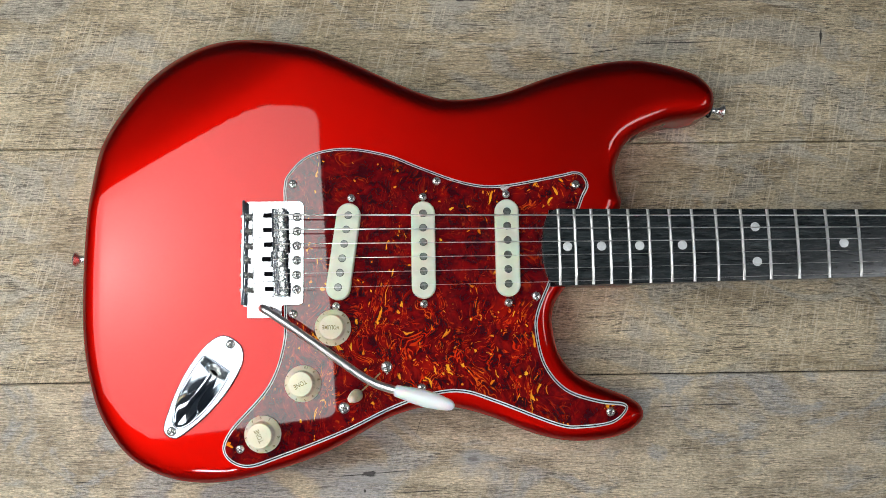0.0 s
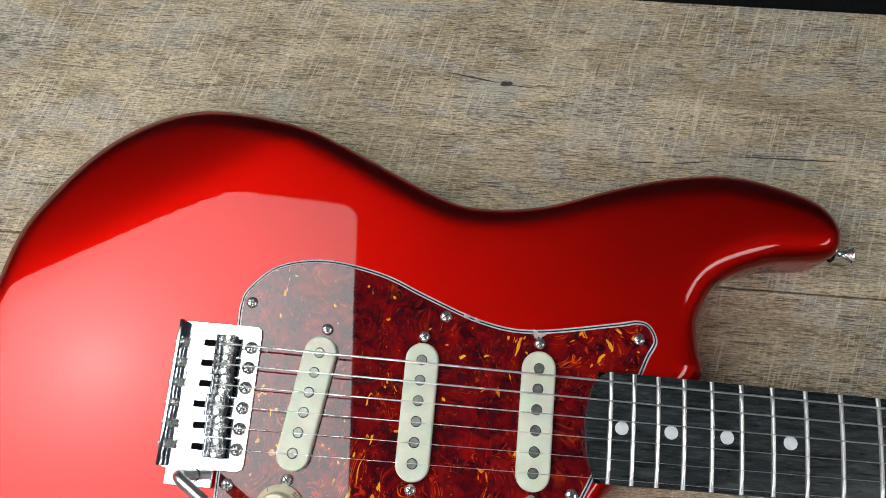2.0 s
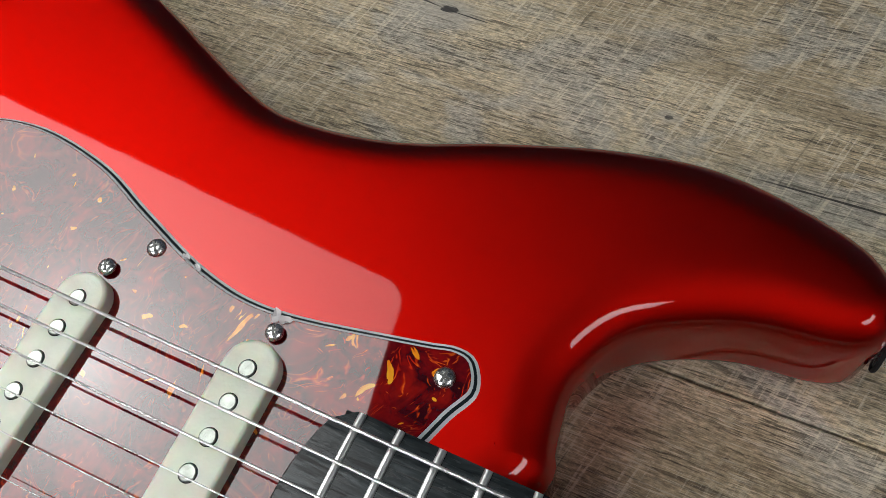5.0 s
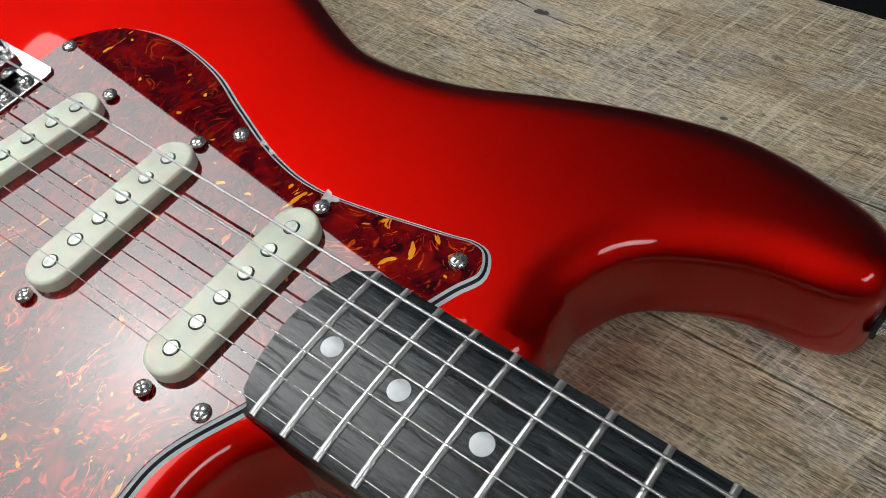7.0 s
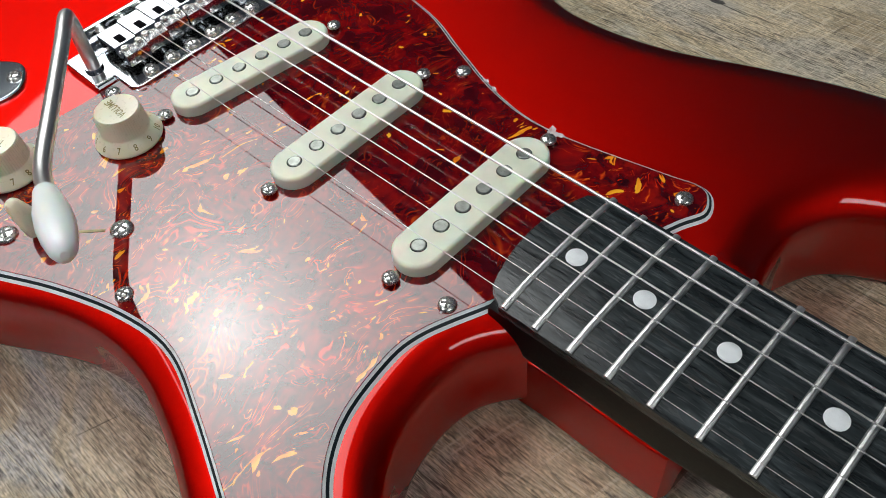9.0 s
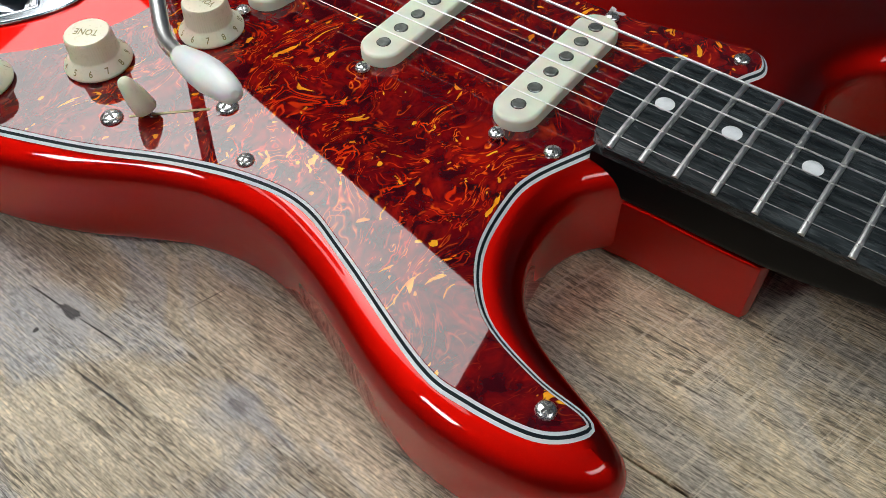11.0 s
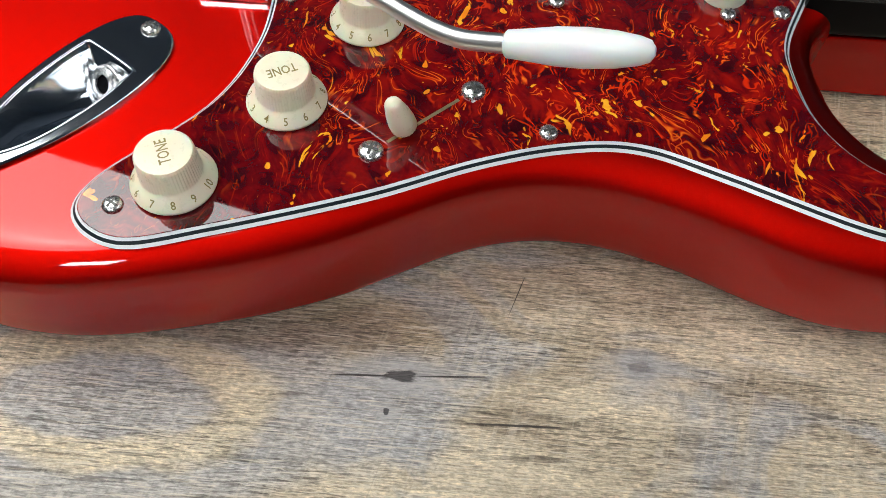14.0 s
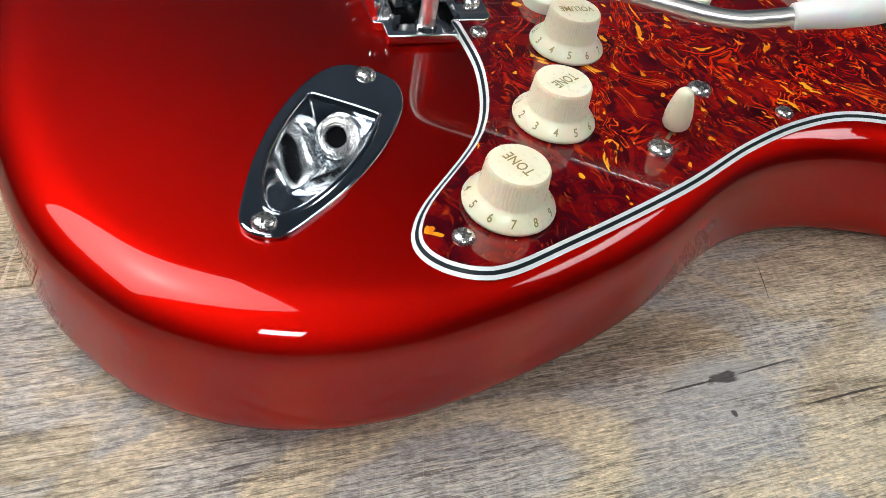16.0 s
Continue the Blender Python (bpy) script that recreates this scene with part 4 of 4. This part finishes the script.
def knob(x, y, word, turn, skew=0):
    """A fluted knob with a numbered skirt; turn: the way its scale stands, skew: its word against that, in degrees."""
    n, ribs = 240, 60
    bm = lathe([(0.0120, 0.0004), (0.0126, 0.0006), (0.0128, 0.0014), (0.0125, 0.0021), (0.0102, 0.0046), (0.0096, 0.0051), (0.0093, 0.0056), (0.0092, 0.0060), (0.0087, 0.0129), (0.0086, 0.0135), (0.0081, 0.0141), (0.0075, 0.0142), (0, 0.0142)], n)
    for v in bm.verts:
        if 0.0058 < v.co.z < 0.0137:
            turned = math.atan2(v.co.y, v.co.x) / (2 * math.pi) * ribs
            k = 1 - 0.02 * (0.5 + 0.5 * math.cos(2 * math.pi * turned)) ** 2
            v.co.x *= k
            v.co.y *= k
    kb = part("control_knob", bm, KNOB_CREAM, guitar, f"cream control knob marked {word} with numbered skirt")
    kb.matrix_basis = pose(x, y, GUARD, 0, 0, turn)
    w = part("word", text_mesh(word, 0.0048 if word == "TONE" else 0.0042, 0.72, 0.00006), GOLD, kb, f"gold word {word}")
    w.matrix_basis = pose(0, 0, 0.01428, 0, 0, skew)
    slope = math.atan2(0.0025, 0.0022)
    for d in range(1, 11):
        a = radians(166 + (d - 8) * 31.5)
        t = part("number", text_mesh(str(d), 0.0035, 0.85, 0.00005), GOLD, kb, f"gold number {d}")
        t.matrix_basis = Matrix.Rotation(a, 4, "Z") @ Matrix.Translation((0.01150, 0, 0.00344)) @ Matrix.Rotation(slope, 4, "Y") @ Matrix.Rotation(math.pi / 2, 4, "Z")
    return kb


knob(0.0312, -0.0550, "VOLUME", 178)
knob(0.0103, -0.0937, "TONE", 208)
knob(-0.0172, -0.1280, "TONE", 119, -4)


def switch():
    a, b = Vector((0.0645, -0.0872)), Vector((0.0435, -0.1068))
    d = (b - a).normalized()
    s = Vector((-d.y, d.x)) * 0.00055
    loop = [tuple(a + s), tuple(b + s), tuple(b - s), tuple(a - s)]
    sl = part("selector_switch", prism(loop, GUARD - 0.0001, GUARD + 0.00015), SLOT, guitar, "five-way switch in its worn slot")
    base = Vector((0.0490, -0.1016, GUARD))
    tip = Vector((0.0448, -0.1046, 0.0655))
    ax = (tip - base)
    part("lever", tube([base + ax * f for f in (0, 0.3, 0.5)], 0.0009, 8), STEEL, sl, "steel lever")
    fr = [(0.14, 0.0030), (0.16, 0.0041), (0.18, 0.0043), (0.35, 0.0043), (0.55, 0.0039), (0.75, 0.0032), (0.90, 0.0026), (0.97, 0.0018), (1.0, 0.0006)]
    part("switch_cap", tube([base + ax * f for f, _ in fr], 0.003, 20, [r for _, r in fr]), KNOB_CREAM, sl, "cream switch cap")


switch()


def jack_plate():
    oval = [(0.0398, 0.0), (0.0384, 0.0072), (0.0330, 0.0118), (0.022, 0.0148), (0.004, 0.0154), (-0.014, 0.0130), (-0.030, 0.0088), (-0.0374, 0.0060), (-0.0399, 0.0032), (-0.0405, 0.0), (-0.0399, -0.0034),
            (-0.0374, -0.0066), (-0.030, -0.0098), (-0.014, -0.0145), (0.004, -0.0170), (0.022, -0.0164), (0.0330, -0.0130), (0.0384, -0.0076)]
    loop = even(spline(oval, True, 5), 0.0015)
    z0, z1 = TOP + 0.0002, TOP + 0.0016
    cup = even(spline(CUP, True, 4), 0.0010)
    bm = bmesh.new()
    rows = [(0.0, z0), (0.0, z1 - 0.0006), (0.0002, z1 - 0.0002), (0.0008, z1)]
    rings = [[bm.verts.new((p[0], p[1], z)) for p in inset(loop, d)] for d, z in rows]
    n = len(loop)
    for a, b in zip(rings, rings[1:]):
        for i in range(n):
            bm.faces.new((a[i], a[(i + 1) % n], b[(i + 1) % n], b[i]))
    # flat rim between the outer edge and the cup
    outer = [Vector((v.co.x, v.co.y)) for v in rings[-1]]
    k = len(cup)
    lip = inset(cup, -0.0016)
    vs, _, fs, *_ = delaunay_2d_cdt(outer + [Vector(p) for p in lip], [(i, (i + 1) % n) for i in range(n)] + [(n + i, n + (i + 1) % k) for i in range(k)], [], 1, 1e-7)
    ring = [bm.verts.new((p[0], p[1], z1)) for p in lip]
    made = rings[-1] + ring
    for f in fs:
        c = sum((vs[i] for i in f), Vector((0, 0))) / len(f)
        if not inside((c.x, c.y), lip):
            bm.faces.new([made[i] for i in f])
    # a rounded lip, then a scooped bowl that runs down to its spine and is deepest towards the socket
    steps = [(inset(cup, -d), z1 + h) for d, h in ((0.0013, 0.0002), (0.0009, 0.0004), (0.0004, 0.0003), (0.0, -0.0002))]
    spine = [(0.0030 + x * 0.42, y * 0.05) for x, y in cup]
    levels = [[bm.verts.new((x, y, z)) for x, y in pts] for pts, z in steps]
    for s in (0.07, 0.14, 0.22, 0.31, 0.41, 0.52, 0.64, 0.77, 0.90, 1.0):
        row = []
        for (x, y), (sx, sy) in zip(cup, spine):
            px = x + (sx - x) * s
            slant = min(1, max(0, (px + 0.028) / 0.040))
            deep = 0.0030 + 0.0112 * slant * slant * (3 - 2 * slant)
            row.append(bm.verts.new((px, y + (sy - y) * s, z1 - 0.0002 - deep * math.sin(s * math.pi / 2) ** 0.85)))
        levels.append(row)
    for p, q in zip([ring] + levels, levels):
        for i in range(k):
            bm.faces.new((p[i], p[(i + 1) % k], q[(i + 1) % k], q[i]))
    fan = bm.verts.new((-0.004, 0, sum(v.co.z for v in levels[-1]) / k))
    for i in range(k):
        bm.faces.new((levels[-1][i], levels[-1][(i + 1) % k], fan))
    bmesh.ops.recalc_face_normals(bm, faces=bm.faces)
    jp = link("jack_plate", bm, CUP_CHROME, guitar, "boat-shaped chrome jack plate with socket", 50)
    for p in jp.data.polygons:
        if p.normal.z > 0.9999:
            p.use_smooth = False
    jp.matrix_basis = JACK_M
    for x in (0.0356, -0.0360):
        screw(x, -0.0002, z1, 0.0033, x * 40, "plate_screw", jp, 0.0018)
    tilt = Matrix.Translation((0.0130, -0.0005, TOP - 0.0066)) @ Matrix.Rotation(radians(-52), 4, "Y")
    j = part("jack_nut", lathe([(0.0066, -0.002), (0.0066, 0.0003), (0.0063, 0.0006), (0.0055, 0.0007), (0.0053, 0.0013), (0.0045, 0.0016), (0.0043, 0.0012), (0.0039, 0.0012), (0.0037, 0.0018), (0.0033, 0.0018), (0.0031, 0.0012), (0.0031, -0.001)], 28), STEEL, jp, "steel jack socket ring")
    j.matrix_basis = tilt
    # a near-black disc gives the hole its shade, with no depth behind
    h = part("jack_hole", lathe([(0.0031, 0.0009), (0.0029, 0.0008), (0, 0.0006)], 24), DARK, jp, "dark jack hole")
    h.matrix_basis = tilt


jack_plate()


def strap_button(m):
    b = part("strap_button", lathe([(0.0042, 0), (0.0042, 0.0008), (0.0030, 0.0022), (0.0026, 0.0050), (0.0034, 0.0078), (0.0056, 0.0098), (0.0060, 0.0106), (0.0056, 0.0113), (0.0030, 0.0113), (0.0026, 0.0106), (0, 0.0106)], 28), STEEL, guitar, "chrome strap button")
    b.matrix_basis = m
    part("felt_ring", lathe([(0.0056, -0.0004), (0.0060, 0.0004), (0.0056, 0.0011), (0.0040, 0.0011)], 24), BLACK_CLOTH, b, "black felt washer")


strap_button(pose(0.3165, 0.1085, 0.0235, 0, 90, -8))
strap_button(pose(-0.1515, -0.001, 0.0235, 0, 90, 180))


def film_shred(x, y, z, size, seed):
    """A torn scrap of the clear film that came with the pickguard, curling up from an edge."""
    rnd = random.Random(seed)
    bm = bmesh.new()
    rim = []
    for i in range(9):
        a = 2 * math.pi * i / 9
        r = size * rnd.uniform(0.45, 1.0)
        rim.append(bm.verts.new((r * math.cos(a), 0.6 * r * math.sin(a), rnd.uniform(0.0002, 0.35 * size))))
    mid = bm.verts.new((0, 0, 0.0002))
    for i in range(9):
        bm.faces.new((mid, rim[i], rim[(i + 1) % 9]))
    bmesh.ops.recalc_face_normals(bm, faces=bm.faces)
    bmesh.ops.solidify(bm, geom=bm.faces, thickness=0.00008)
    s = part("film_shred", bm, FILM, guitar, "shred of clear protective film")
    s.matrix_basis = pose(x, y, z, 0, 0, rnd.uniform(0, 360))


for i, (x, y, size) in enumerate(((0.1535, 0.0445, 0.0030), (0.1170, 0.0508, 0.0022), (0.1225, 0.0490, 0.0018), (0.1565, 0.0440, 0.0030), (0.0690, -0.0868, 0.0022), (0.1762, -0.0368, 0.0015))):
    film_shred(x, y, GUARD, size, i)
